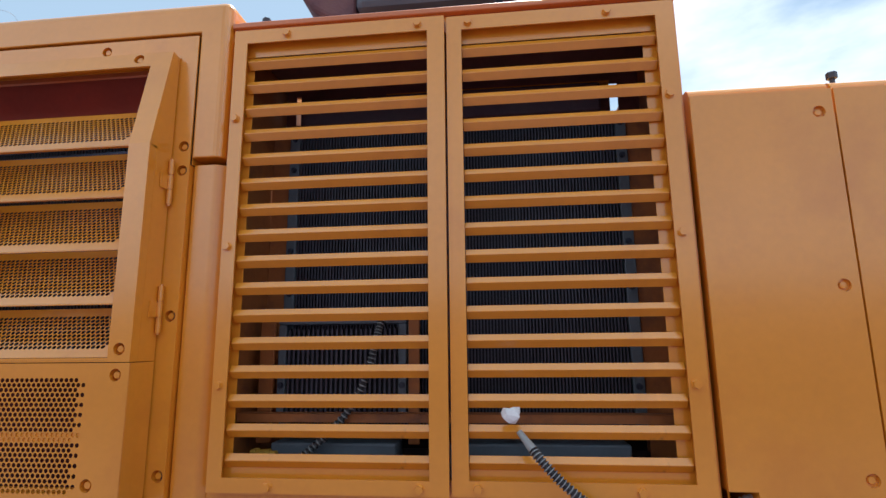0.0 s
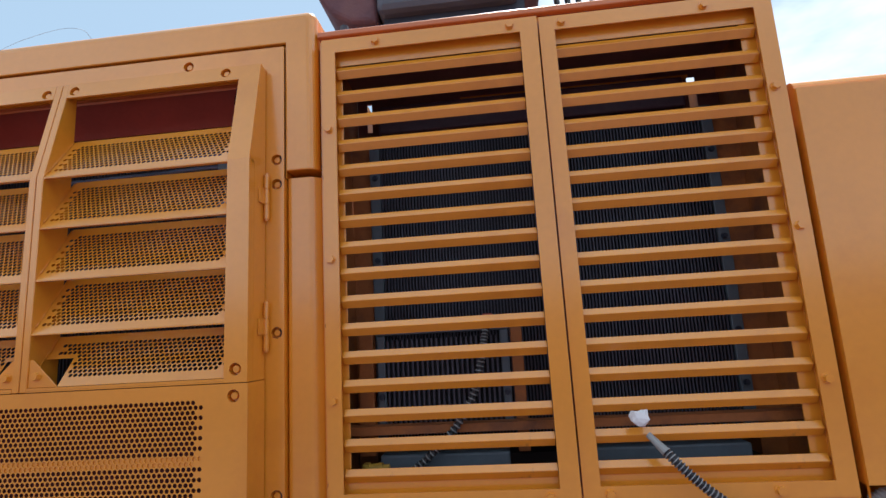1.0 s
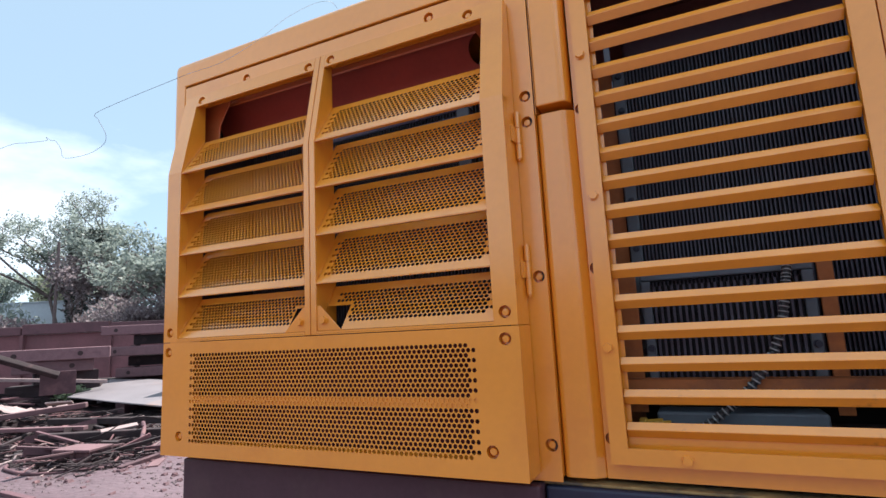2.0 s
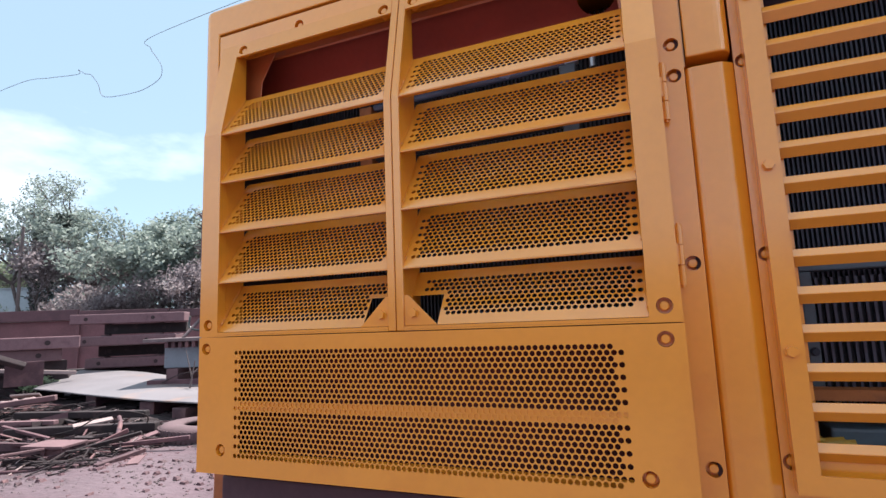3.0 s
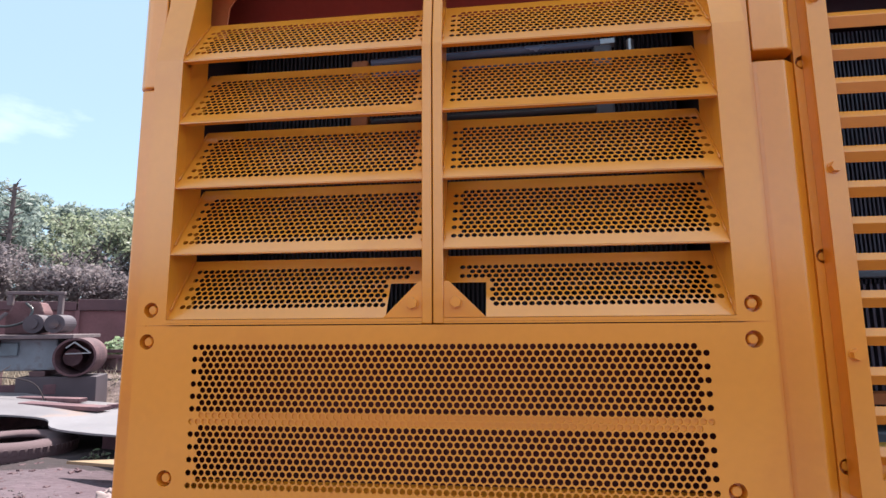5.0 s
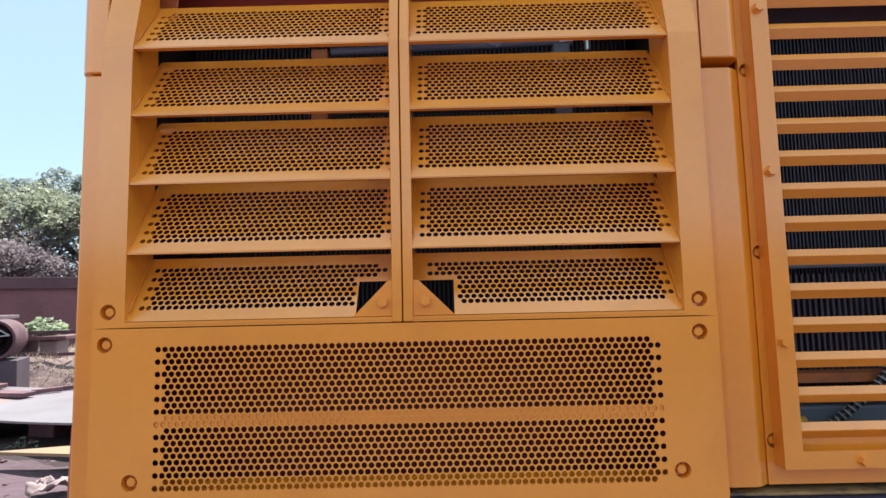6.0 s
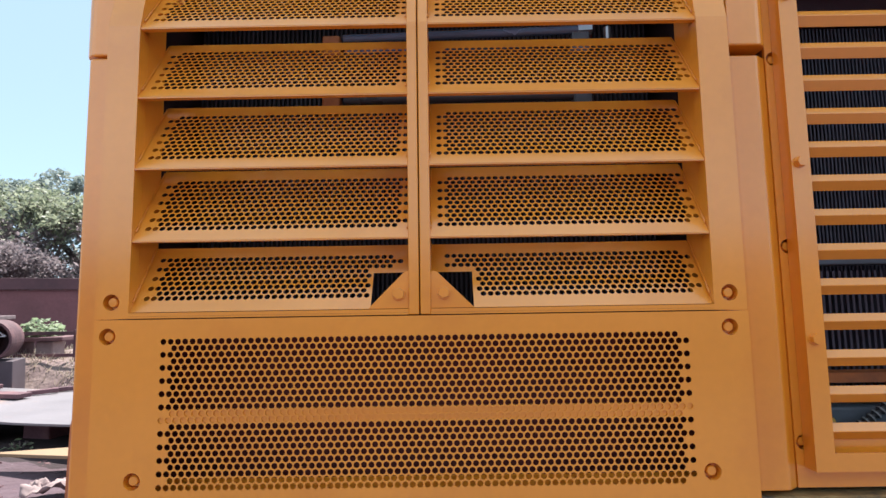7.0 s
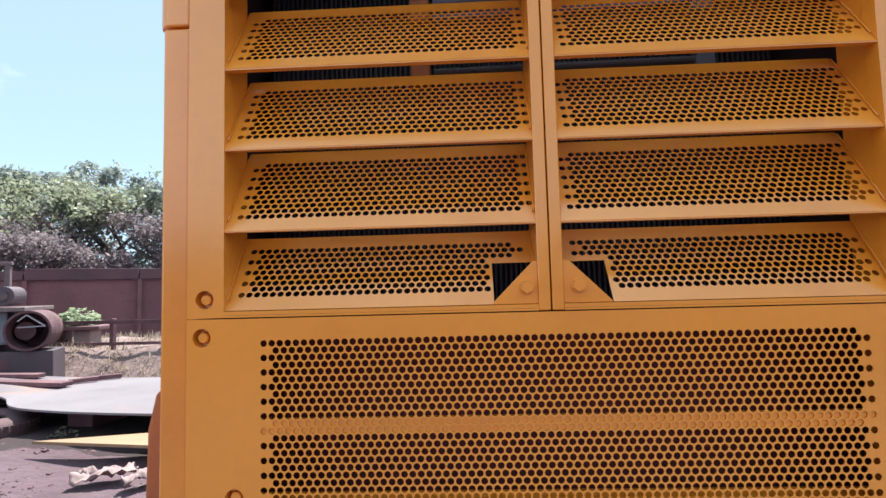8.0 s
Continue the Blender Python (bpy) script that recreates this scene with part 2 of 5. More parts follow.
def prism(bm, outline, y0, y1, bevel=0.0, axis="y", seg=2):
    """Extrudes an outline (pairs) along an axis: y: pairs are x, z; x: pairs are y, z; z: pairs are x, y."""
    def place(a, b, w):
        return {"y": (a, w, b), "x": (w, a, b), "z": (a, b, w)}[axis]
    lo = [bm.verts.new(place(a, b, y0)) for a, b in outline]
    hi = [bm.verts.new(place(a, b, y1)) for a, b in outline]
    n = len(outline)
    fs = [bm.faces.new(lo), bm.faces.new(hi[::-1])]
    for i in range(n):
        fs.append(bm.faces.new((lo[(i + 1) % n], lo[i], hi[i], hi[(i + 1) % n])))
    bmesh.ops.recalc_face_normals(bm, faces=fs)
    if bevel:
        es = list({e for f in fs for e in f.edges})
        bmesh.ops.bevel(bm, geom=es, offset=bevel, segments=seg, affect="EDGES", profile=0.5)


def rod(bm, a, b, r, n=10, r2=None, caps=True):
    a, b = Vector(a), Vector(b)
    q = (b - a).to_track_quat("Z", "Y").to_matrix().to_4x4()
    q.translation = (a + b) / 2
    bmesh.ops.create_cone(bm, cap_ends=caps, segments=n, radius1=r, radius2=r if r2 is None else r2, depth=(b - a).length, matrix=q)


def smooth_line(points, steps=6):
    """A Catmull-Rom line through points."""
    p = [Vector(q) for q in points]
    p = [2 * p[0] - p[1]] + p + [2 * p[-1] - p[-2]]
    out = []
    for i in range(1, len(p) - 2):
        for s in range(steps):
            t = s / steps
            out.append(0.5 * (2 * p[i] + (p[i + 1] - p[i - 1]) * t + (2 * p[i - 1] - 5 * p[i] + 4 * p[i + 1] - p[i + 2]) * t * t
                              + (3 * p[i] - p[i - 1] - 3 * p[i + 1] + p[i + 2]) * t ** 3))
    out.append(p[-2])
    return out


def tube(name, points, radius, sides=8):
    """A tube along points; radius is a number or one per point."""
    p = [Vector(q) for q in points]
    verts, faces = [], []
    up = Vector((0.13, 0.21, 0.97))
    for i, q in enumerate(p):
        d = (p[min(i + 1, len(p) - 1)] - p[max(i - 1, 0)]).normalized()
        a = d.cross(up)
        if a.length < 0.1:
            a = d.cross(Vector((1, 0, 0)))
        a.normalize()
        b = d.cross(a)
        r = radius if isinstance(radius, float) else radius[i]
        verts += [q + r * (math.cos(2 * math.pi * k / sides) * a + math.sin(2 * math.pi * k / sides) * b) for k in range(sides)]
    for i in range(len(p) - 1):
        for k in range(sides):
            k2 = (k + 1) % sides
            faces.append((i * sides + k, i * sides + k2, (i + 1) * sides + k2, (i + 1) * sides + k))
    faces += [tuple(range(sides - 1, -1, -1)), tuple((len(p) - 1) * sides + k for k in range(sides))]
    return from_lists(name, [tuple(v) for v in verts], faces)


def corrugated(name, points, r, pitch=0.006, depth=0.3, sides=12, ridge=None):
    """A ribbed hose: flat-topped ridges, of their own material where given, and narrower valleys."""
    line = smooth_line(points, 60)
    even, run, want = [line[0]], 0.0, pitch / 4
    for a, b in zip(line, line[1:]):
        run += (b - a).length
        if run >= want:
            even.append(b)
            run = 0.0
    me = tube(name, even, [r * (1 if i % 4 < 2 else 1 - depth) for i in range(len(even))], sides)
    if ridge:
        for p in me.polygons:
            p.material_index = 1 if (p.index // sides) % 4 == 0 else 0
    return me


def sheet(u0, u1, v0, v1, thick, holes=(), voids=()):
    """A flat plate in the u, v plane (w is depth, front at w = 0) with round holes (u, v, radius, sides, half width, half height of the
    cell that holds it) and rectangular openings (u0, u1, v0, v1). Gives vertices (u, w, v) and faces."""
    verts, faces = [], []
    eps = 1e-7
    cells = [(c[0] - c[4], c[0] + c[4], c[1] - c[5], c[1] + c[5]) for c in holes]
    rects = cells + list(voids)
    cuts = {v0, v1}
    for r in rects:
        cuts.add(min(max(r[2], v0), v1))
        cuts.add(min(max(r[3], v0), v1))
    cuts = sorted(cuts)
    levels = [cuts[0]]
    for c in cuts[1:]:
        if c - levels[-1] > 1e-6:
            levels.append(c)

    def quad(a, b, c, d):
        i = len(verts)
        verts.extend((a, b, c, d))
        faces.append((i, i + 1, i + 2, i + 3))

    def both(a0, a1, b0, b1):
        quad((a0, 0, b0), (a1, 0, b0), (a1, 0, b1), (a0, 0, b1))
        quad((a0, thick, b1), (a1, thick, b1), (a1, thick, b0), (a0, thick, b0))

    def wall(a, b):
        quad((a[0], 0, a[1]), (b[0], 0, b[1]), (b[0], thick, b[1]), (a[0], thick, a[1]))

    for lo, hi in zip(levels, levels[1:]):
        spans = sorted((r[0], r[1]) for r in rects if r[2] <= lo + 1e-6 and r[3] >= hi - 1e-6)
        x = u0
        for a, b in spans:
            if a > x + 1e-6:
                both(x, a, lo, hi)
            x = max(x, b)
        if x < u1 - 1e-6:
            both(x, u1, lo, hi)
    for a0, a1, b0, b1 in [(u1, u0, v0, v1)] + [tuple(v) for v in voids]:
        wall((a0, b0), (a0, b1))
        wall((a0, b1), (a1, b1))
        wall((a1, b1), (a1, b0))
        wall((a1, b0), (a0, b0))
    for (u, v, r, n, hw, hh) in holes:
        i = len(verts)
        ring = [(u + r * math.cos(2 * math.pi * k / n), v + r * math.sin(2 * math.pi * k / n)) for k in range(n)]
        corner = [(u + hw, v + hh), (u - hw, v + hh), (u - hw, v - hh), (u + hw, v - hh)]
        for w in (0, thick):
            verts.extend((a, w, b) for a, b in ring)
            verts.extend((a, w, b) for a, b in corner)
        j = i + n + 4
        q = n // 4
        for k in range(n):
            c, k2 = i + n + k // q, (k + 1) % n
            faces.append((c, i + k2, i + k))
            faces.append((c + n + 4, j + k, j + k2))
            faces.append((i + k, i + k2, j + k2, j + k))
        for c in range(4):
            c2, k = (c + 1) % 4, ((c + 1) * q) % n
            faces.append((i + n + c, i + n + c2, i + k))
            faces.append((j + n + c2, j + n + c, j + k))
    return verts, faces


def perforation(u0, u1, v0, rows, pitch=0.0118, step=0.0103, r=0.0050, skip=None):
    """Staggered round holes: every second row is shifted by one and a half pitches."""
    count = int((u1 - u0) / pitch) - 1
    out = []
    for j in range(rows):
        v = v0 + (j + 0.5) * step
        odd = j % 2
        for i in range(count):
            u = u0 + (i + (2.0 if odd else 0.5)) * pitch
            if skip and skip(u, v):
                continue
            out.append((u, v, r, 8, pitch / 2, step / 2))
    return out


def cup_hole(u, v):
    return (u, v, 0.0134, 24, 0.0150, 0.0150)


def cup_bolt_mesh():
    """A bolt head sunk in a dished cup; faces -y, the plate's face at y = 0."""
    bm = bmesh.new()
    n = 24
    rings = []
    for r, y in ((0.0136, 0.0010), (0.0134, 0.0130), (0.0128, 0.0190), (0.0080, 0.0194), (0.0078, 0.0056), (0.0066, 0.0042), (0.0, 0.0040)):
        if r == 0:
            rings.append([bm.verts.new((0, y, 0))])
        else:
            rings.append([bm.verts.new((r * math.cos(2 * math.pi * k / n), y, r * math.sin(2 * math.pi * k / n))) for k in range(n)])
    for a, b in zip(rings, rings[1:]):
        for k in range(n):
            k2 = (k + 1) % n
            if len(b) == 1:
                bm.faces.new((a[k], a[k2], b[0]))
            else:
                bm.faces.new((a[k], a[k2], b[k2], b[k]))
    bmesh.ops.recalc_face_normals(bm, faces=bm.faces[:])
    for f in bm.faces:
        if f.normal.y > 0.5:
            f.normal_flip()
    me = bpy.data.meshes.new("bolt")
    bm.to_mesh(me)
    bm.free()
    me.materials.append(PAINT)
    return me


def hex_bolt_mesh(r=0.0100, h=0.0085):
    bm = bmesh.new()
    turn = Matrix.Rotation(math.pi / 2, 4, "X")
    bmesh.ops.create_cone(bm, cap_ends=True, segments=6, radius1=r, radius2=r * 0.9, depth=h, matrix=Matrix.Translation((0, -h / 2 - 0.0015, 0)) @ turn)
    bmesh.ops.create_cone(bm, cap_ends=True, segments=16, radius1=r * 1.12, radius2=r * 1.08, depth=0.002, matrix=Matrix.Translation((0, -0.001, 0)) @ turn)
    me = bpy.data.meshes.new("bolt")
    bm.to_mesh(me)
    bm.free()
    me.materials.append(PAINT)
    return me


CUP_BOLT = cup_bolt_mesh()
HEX_BOLT = hex_bolt_mesh()
DARK_BOLT = hex_bolt_mesh(0.0075, 0.006)
DARK_BOLT.materials[0] = DARK_PAINT


def at_xyz(x, y, z, turn=0.0, tilt=0.0):
    """A place, turned about y by a few degrees, tipped about x."""
    return pose(x, y, z, tilt, turn, 0)


# ---- excavator: the machine whose engine bay is passed ----
excavator = new("excavator")
excavator.location = (1.2, 1.2, 0.2)
excavator["world_base"] = 1
tagged(excavator, "yellow-painted crawler excavator with louvred and grilled engine bay doors", "excavator")


def cup_bolts(parent, places, y):
    for i, (x, z) in enumerate(places):
        link("bolt", CUP_BOLT, None, parent, at=at_xyz(x, y, z, turn=i * 37))


def hex_bolts(parent, places, y, mesh=HEX_BOLT):
    for i, (x, z) in enumerate(places):
        link("bolt", mesh, None, parent, at=at_xyz(x, y, z, turn=i * 23 + 11))


# hood: a cap over the louvred doors, open below, with a rounded front edge
def hood():
    bm = bmesh.new()
    outline = [(-0.127, 2.117), (-0.070, 2.117), (-0.070, 2.456), (1.0830, 2.456), (1.0830, 2.117), (1.160, 2.117), (1.160, 2.545), (-0.127, 2.545)]
    lo = [bm.verts.new((x, 0.088, z)) for x, z in outline]
    hi = [bm.verts.new((x, 1.35, z)) for x, z in outline]
    n = len(outline)
    fs = [bm.faces.new(lo), bm.faces.new(hi[::-1])]
    for i in range(n):
        fs.append(bm.faces.new((lo[(i + 1) % n], lo[i], hi[i], hi[(i + 1) % n])))
    bmesh.ops.recalc_face_normals(bm, faces=fs)
    bm.edges.ensure_lookup_table()

    def pick(e):
        a, b = e.verts[0].co, e.verts[1].co
        outer = all(abs(v.x + 0.127) < 1e-4 or abs(v.x - 1.16) < 1e-4 or abs(v.z - 2.545) < 1e-4 for v in (a, b))
        front = abs(a.y - 0.088) < 1e-4 and abs(b.y - 0.088) < 1e-4
        top = abs(a.z - 2.545) < 1e-4 and abs(b.z - 2.545) < 1e-4
        return outer and (front or top)
    bmesh.ops.bevel(bm, geom=[e for e in bm.edges if pick(e)], offset=0.024, segments=5, affect="EDGES", profile=0.5)
    small = [e for e in bm.edges if len(e.link_faces) == 2 and e.calc_face_angle(0) > 1.0]
    bmesh.ops.bevel(bm, geom=small, offset=0.003, segments=2, affect="EDGES", profile=0.5)
    return part("hood", bm, PAINT, excavator, "yellow hood with rounded front edge, faded by glare")


hood_ob = hood()

# fixed plate round the louvred doors
v, f = sheet(-0.064, 1.0785, 1.305, 2.446, 0.004, [cup_hole(x, z) for x, z in ((1.060, 2.147), (1.060, 2.085), (1.060, 1.730), (1.060, 1.377), (0.825, 2.419), (0.201, 2.415))],
             [(0.02, 0.99, 1.35, 2.36)])
door_plate = link("door_plate", from_lists("door_plate", [(a, b + 0.0862, c) for a, b, c in v], f), PAINT, excavator)
cup_bolts(door_plate, ((1.060, 2.147), (1.060, 2.085), (1.060, 1.730), (1.060, 1.377), (0.825, 2.419), (0.201, 2.415)), 0.0862)

# pillars below the hood's legs, the right one with a soft vertical bend
bm = bmesh.new()
prism(bm, [(1.0805, 0.106), (1.085, 0.100), (1.092, 0.098), (1.136, 0.098), (1.141, 0.099), (1.146, 0.1015), (1.1612, 0.1128), (1.1640, 0.1165), (1.1640, 0.30), (1.0805, 0.30)], 1.312, 2.101, axis="z", bevel=0.0015)
part("pillar", bm, PAINT, excavator)
part("pillar", new_box(-0.1145, -0.066, 0.088, 0.45, 1.30, 2.1135, 0.006, 3), PAINT, excavator)
part("pillar_return", new_box(1.0769, 1.0785, 0.0905, 0.29, 1.313, 2.10), PAINT, excavator)
part("pillar_return", new_box(1.0790, 1.0813, 0.095, 0.29, 2.102, 2.448), PAINT, excavator)
part("rear_side_wall", new_box(-0.112, -0.08, 0.46, 1.35, 1.28, 2.1165, 0.003), PAINT, excavator)


# perforated lower panel
def perforated_panel():
    x0, x1, z0, z1 = -0.022, 1.034, 1.322, 1.6266
    bolts = ((0.0, 1.600), (1.003, 1.601), (0.961, 1.377), (0.049, 1.374))
    holes = perforation(0.0855, 0.9355, 1.3590, 23, pitch=0.01175)
    v, f = sheet(x0, x1, z0, z1, 0.0010, holes + [cup_hole(*b) for b in bolts])
    panel = link("perforated_panel", from_lists("perforated_panel", v, f), PAINT, excavator, "yellow perforated lower panel with staggered round holes")
    bm = bmesh.new()
    # folded rims, and the stiffener that closes two rows of holes from behind
    box(bm, x0, x0 + 0.003, 0.0018, 0.082, z0, z1, 0.0008, 1)
    box(bm, x1 - 0.003, x1, 0.0018, 0.082, z0, z1, 0.0008, 1)
    box(bm, x0 + 0.0035, x1 - 0.0035, 0.0018, 0.082, z0, z0 + 0.003)
    box(bm, x0 + 0.0035, x1 - 0.0035, 0.0018, 0.082, z1 - 0.003, z1)
    part("folded_rim", bm, PAINT, panel)
    part("stiffener", new_box(0.07, 0.95, 0.0024, 0.012, 1.4624, 1.4826), PAINT, panel)
    cup_bolts(panel, bolts, 0.0)


perforated_panel()


# louvred doors
CHEEK = [(0.0, 1.6285), (0.0, 2.125), (0.056, 2.388), (0.0825, 2.388), (0.0825, 1.6285)]
LIPS = [2.123, 2.000, 1.877, 1.755, 1.6385]


def blade_mesh(name, width, notch=None, short=1.0, near=0.022, far=0.016):
    rise, back = 0.140 * short, 0.098 * short
    length = math.hypot(rise, back)
    voids = [notch] if notch else []
    rows = 12 if short == 1 else 10 if short > 0.82 else 9
    keep = (lambda u, v: notch[0] - 0.0075 < u < notch[1] + 0.0075 and v < notch[3] + 0.010) if notch else None
    holes = perforation(near, width - far, 0.022, rows, skip=keep)
    v, f = sheet(0.0, width, 0.0, length, 0.0008, holes, voids)
    tip = math.atan2(back, rise)
    c, s = math.cos(tip), math.sin(tip)
    out = [(a, w * c + h * s, h * c - w * s) for a, w, h in v]
    me = from_lists(name, out, f)
    # rolled lip below the front edge
    bm = bmesh.new()
    bm.from_mesh(me)
    if not notch:
        box(bm, 0.0, width, 0.0005, 0.012, -0.0022, -0.0002)
    bm.to_mesh(me)
    bm.free()
    me.materials.append(PAINT)
    return me


LEFT_BLADES = blade_mesh("louvre", 0.457, near=0.012, far=0.003), blade_mesh("louvre", 0.457, None, 0.86, near=0.012, far=0.003)
RIGHT_BLADES = blade_mesh("louvre", 0.457, near=0.011, far=0.006), blade_mesh("louvre", 0.457, None, 0.86, near=0.011, far=0.006)
BLADE_L = blade_mesh("louvre", 0.457, (0.392, 0.4575, -0.001, 0.074), 0.80, near=0.012)
BLADE_R = blade_mesh("louvre", 0.457, (-0.0005, 0.070, -0.001, 0.074), 0.80, far=0.006)


def louvred_door(x0, x1, stile_left, stile_right, blades, last_blade, bolts, gusset):
    """A leaf from x0 to x1; its stiles are stile_left and stile_right wide."""
    a, b = x0 + stile_left, x1 - stile_right
    bm = bmesh.new()
    box(bm, a, b, 0.0, 0.0825, 1.6285, 1.6315)
    box(bm, a, b, 0.0, 0.0030, 1.6318, 1.6375)
    leaf = part("louvred_door", bm, PAINT, excavator, "yellow louvred door leaf with perforated blades")
    slope = math.atan2(0.056, 0.263)
    face = Matrix.Translation((0, 0.0475, 2.348)) @ Matrix.Rotation(-slope, 4, "X")
    for p, q in ((x0, a), (b, x1)):
        # wide stiles have a face of their own with a sunk hole
        wide = q - p > 0.03
        bm = bmesh.new()
        prism(bm, [(0.026, 1.6285), (0.026, 2.125), (0.0812, 2.388)] + CHEEK[3:] if wide else CHEEK, p, q, bevel=0.0 if wide else 0.0012, axis="x", seg=1)
        if wide:
            low = [c for c in bolts if c[1] < 2.2]
            for (v0, v1, hs, m) in ((1.6285, 2.125, [cup_hole(*low[0])], Matrix()),
                                    (0.0, 0.2689, [], Matrix.Translation((0, 0.0, 2.125)) @ Matrix.Rotation(-slope, 4, "X"))):
                vv, ff = sheet(p, q, v0, v1, 0.0255, hs)
                made = [bm.verts.new(m @ Vector(c)) for c in vv]
                for c in ff:
                    bm.faces.new([made[i] for i in c])
        part("stile", bm, PAINT, leaf)
    bm = bmesh.new()
    vv, ff = sheet(a, b, -0.0005, 0.0409, 0.006, [(c[0], (c[1] - 2.348) / math.cos(slope), 0.0130, 24, 0.0146, 0.0146) for c in bolts if c[1] > 2.2])
    made = [bm.verts.new(face @ Vector(c)) for c in vv]
    for c in ff:
        bm.faces.new([made[i] for i in c])
    box(bm, a, b, 0.062, 0.0825, 2.384, 2.388)
    part("top_rail", bm, PAINT, leaf)
    for i, z in enumerate(LIPS):
        me = last_blade if i == 4 else blades[0] if i else blades[1]
        link("louvre", me, None, leaf, at=at_xyz(a, 0.001 if i < 4 else 0.0045, z))
        rise = 0.86 if i == 0 else 0.80 if i == 4 else 1.0
        for x in (a + 0.0012, b - 0.0012):
            line = [(x + 0.0012 * noise.noise((k * 0.9, x, z)), 0.012 + 0.084 * rise * k / 16 - 0.0022, z + 0.016 + 0.120 * rise * k / 16) for k in range(17)]
            weld = tube("weld_bead", line, [0.0013 + 0.0009 * noise.noise((k * 1.7, z, x)) for k in range(17)], 6)
            link("weld_bead", weld, PAINT, leaf, smooth=True)
    for x, z in bolts:
        if z > 2.2:
            link("bolt", CUP_BOLT, None, leaf, at=face @ pose(x, 0, (z - 2.348) / math.cos(slope)))
        else:
            link("bolt", CUP_BOLT, None, leaf, at=at_xyz(x, 0.0, z))
    g = bmesh.new()
    prism(g, gusset, 0.0035, 0.0065, bevel=0.0006, seg=1)
    part("corner_gusset", g, PAINT, leaf)
    return leaf


left_leaf = louvred_door(-0.022, 0.5039, 0.0545, 0.0169, LEFT_BLADES, BLADE_L, ((0.050, 2.366), (0.465, 2.364), (0.004, 1.655)),
                         [(0.420, 1.638), (0.487, 1.638), (0.487, 1.699), (0.481, 1.699)])
right_leaf = louvred_door(0.5061, 1.033, 0.0169, 0.0525, RIGHT_BLADES, BLADE_R, ((0.541, 2.366), (0.944, 2.371), (1.006, 1.656)),
                          [(0.523, 1.638), (0.594, 1.638), (0.532, 1.699), (0.523, 1.699)])
hex_bolts(left_leaf, ((0.471, 1.662),), 0.0035)
hex_bolts(right_leaf, ((0.544, 1.663),), 0.0035)

# hinges on the plate's edge
for z0, z1 in ((1.996, 2.107), (1.690, 1.800)):
    bm = bmesh.new()
    step = (z1 - z0) / 3
    for k in range(3):
        rod(bm, (1.0405, 0.0745, z0 + k * step + 0.001), (1.0405, 0.0745, z0 + (k + 1) * step - 0.001), 0.0062, 14)
    rod(bm, (1.0405, 0.0745, z0 - 0.003), (1.0405, 0.0745, z1 + 0.003), 0.0035, 10)
    box(bm, 1.0340, 1.0375, 0.045, 0.0745, z0 + step, z1 - step)
    part("hinge", bm, PAINT, excavator)


# radiator grille doors
def slat_mesh(width, paint=PAINT):
    """An angle bar with its corner outward."""
    bm = bmesh.new()
    prism(bm, [(0.0, 0.0), (0.0094, 0.0140), (0.0119, 0.0123), (0.0037, 0.0), (0.0158, -0.0146), (0.0134, -0.0165)], 0.0, width, bevel=0.0008, axis="x", seg=1)
    me = bpy.data.meshes.new("slat")
    bm.to_mesh(me)
    bm.free()
    me.materials.append(paint)
    return me


def grille_door(x0, x1, a, b, left, right, bolts, proud):
    z0, z1, c, d = 1.347, 2.447, 1.378, 2.411
    v, f = sheet(x0, x1, z0, z1, 0.0035, (), [(a, b, c, d)])
    me = from_lists("grille_door", [(u, w + 0.0865, h) for u, w, h in v], f)
    bm = bmesh.new()
    bm.from_mesh(me)
    # folded outer rim and the strips behind the slats' ends
    for p, q in ((x0, x0 + 0.003), (x1 - 0.003, x1)):
        box(bm, p, q, 0.0902, 0.1165, z0, z1)
    box(bm, x0 + 0.003, x1 - 0.003, 0.0902, 0.1165, z0, z0 + 0.003)
    box(bm, x0 + 0.003, x1 - 0.003, 0.0902, 0.1165, z1 - 0.003, z1)
    # flat strips behind the slats' ends
    for p, q in ((a - 0.015, a + left), (b - right, b + 0.015)):
        box(bm, p, q, 0.1135, 0.1165, c - 0.01, d + 0.01)
    box(bm, a - 0.014, b + 0.014, 0.110, 0.1130, 1.350, 1.402)
    box(bm, a - 0.014, b + 0.014, 0.110, 0.1130, 2.385, 2.425)
    bm.to_mesh(me)
    bm.free()
    door = link("grille_door", me, PAINT, excavator, "yellow radiator grille door of welded angle slats", at=Matrix.Translation((0, -proud, 0)))
    bar, low_bar = slat_mesh(b - a), slat_mesh(b - a, STAINED)
    for i in range(16):
        link("slat", low_bar if i > 13 else bar, None, door, at=at_xyz(a, 0.0935 + 0.0006 * math.sin(i * 2.3), 2.3632 - 0.0634 * i, tilt=0.8 * math.sin(i * 1.7)))
    hex_bolts(door, bolts, 0.0865)
    return door


grille_door(1.178, 1.7108, 1.212, 1.669, 0.010, -0.004, ((1.1925, 2.210), (1.1925, 1.890), (1.1925, 1.573), (1.317, 1.361), (1.648, 1.362), (1.315, 2.430), (1.645, 2.429)), 0.0045)
grille_door(1.7158, 2.246, 1.752, 2.206, -0.004, 0.026, ((2.222, 2.212), (2.222, 1.892), (2.222, 1.573), (1.770, 1.363), (2.099, 1.362), (1.768, 2.429), (2.096, 2.429)), -0.003)

v, f = sheet(1.1642, 2.258, 1.312, 2.462, 0.008, [cup_hole(1.1794, z) for z in (2.100, 1.740, 1.390)], [(1.205, 2.215, 1.372, 2.42)])
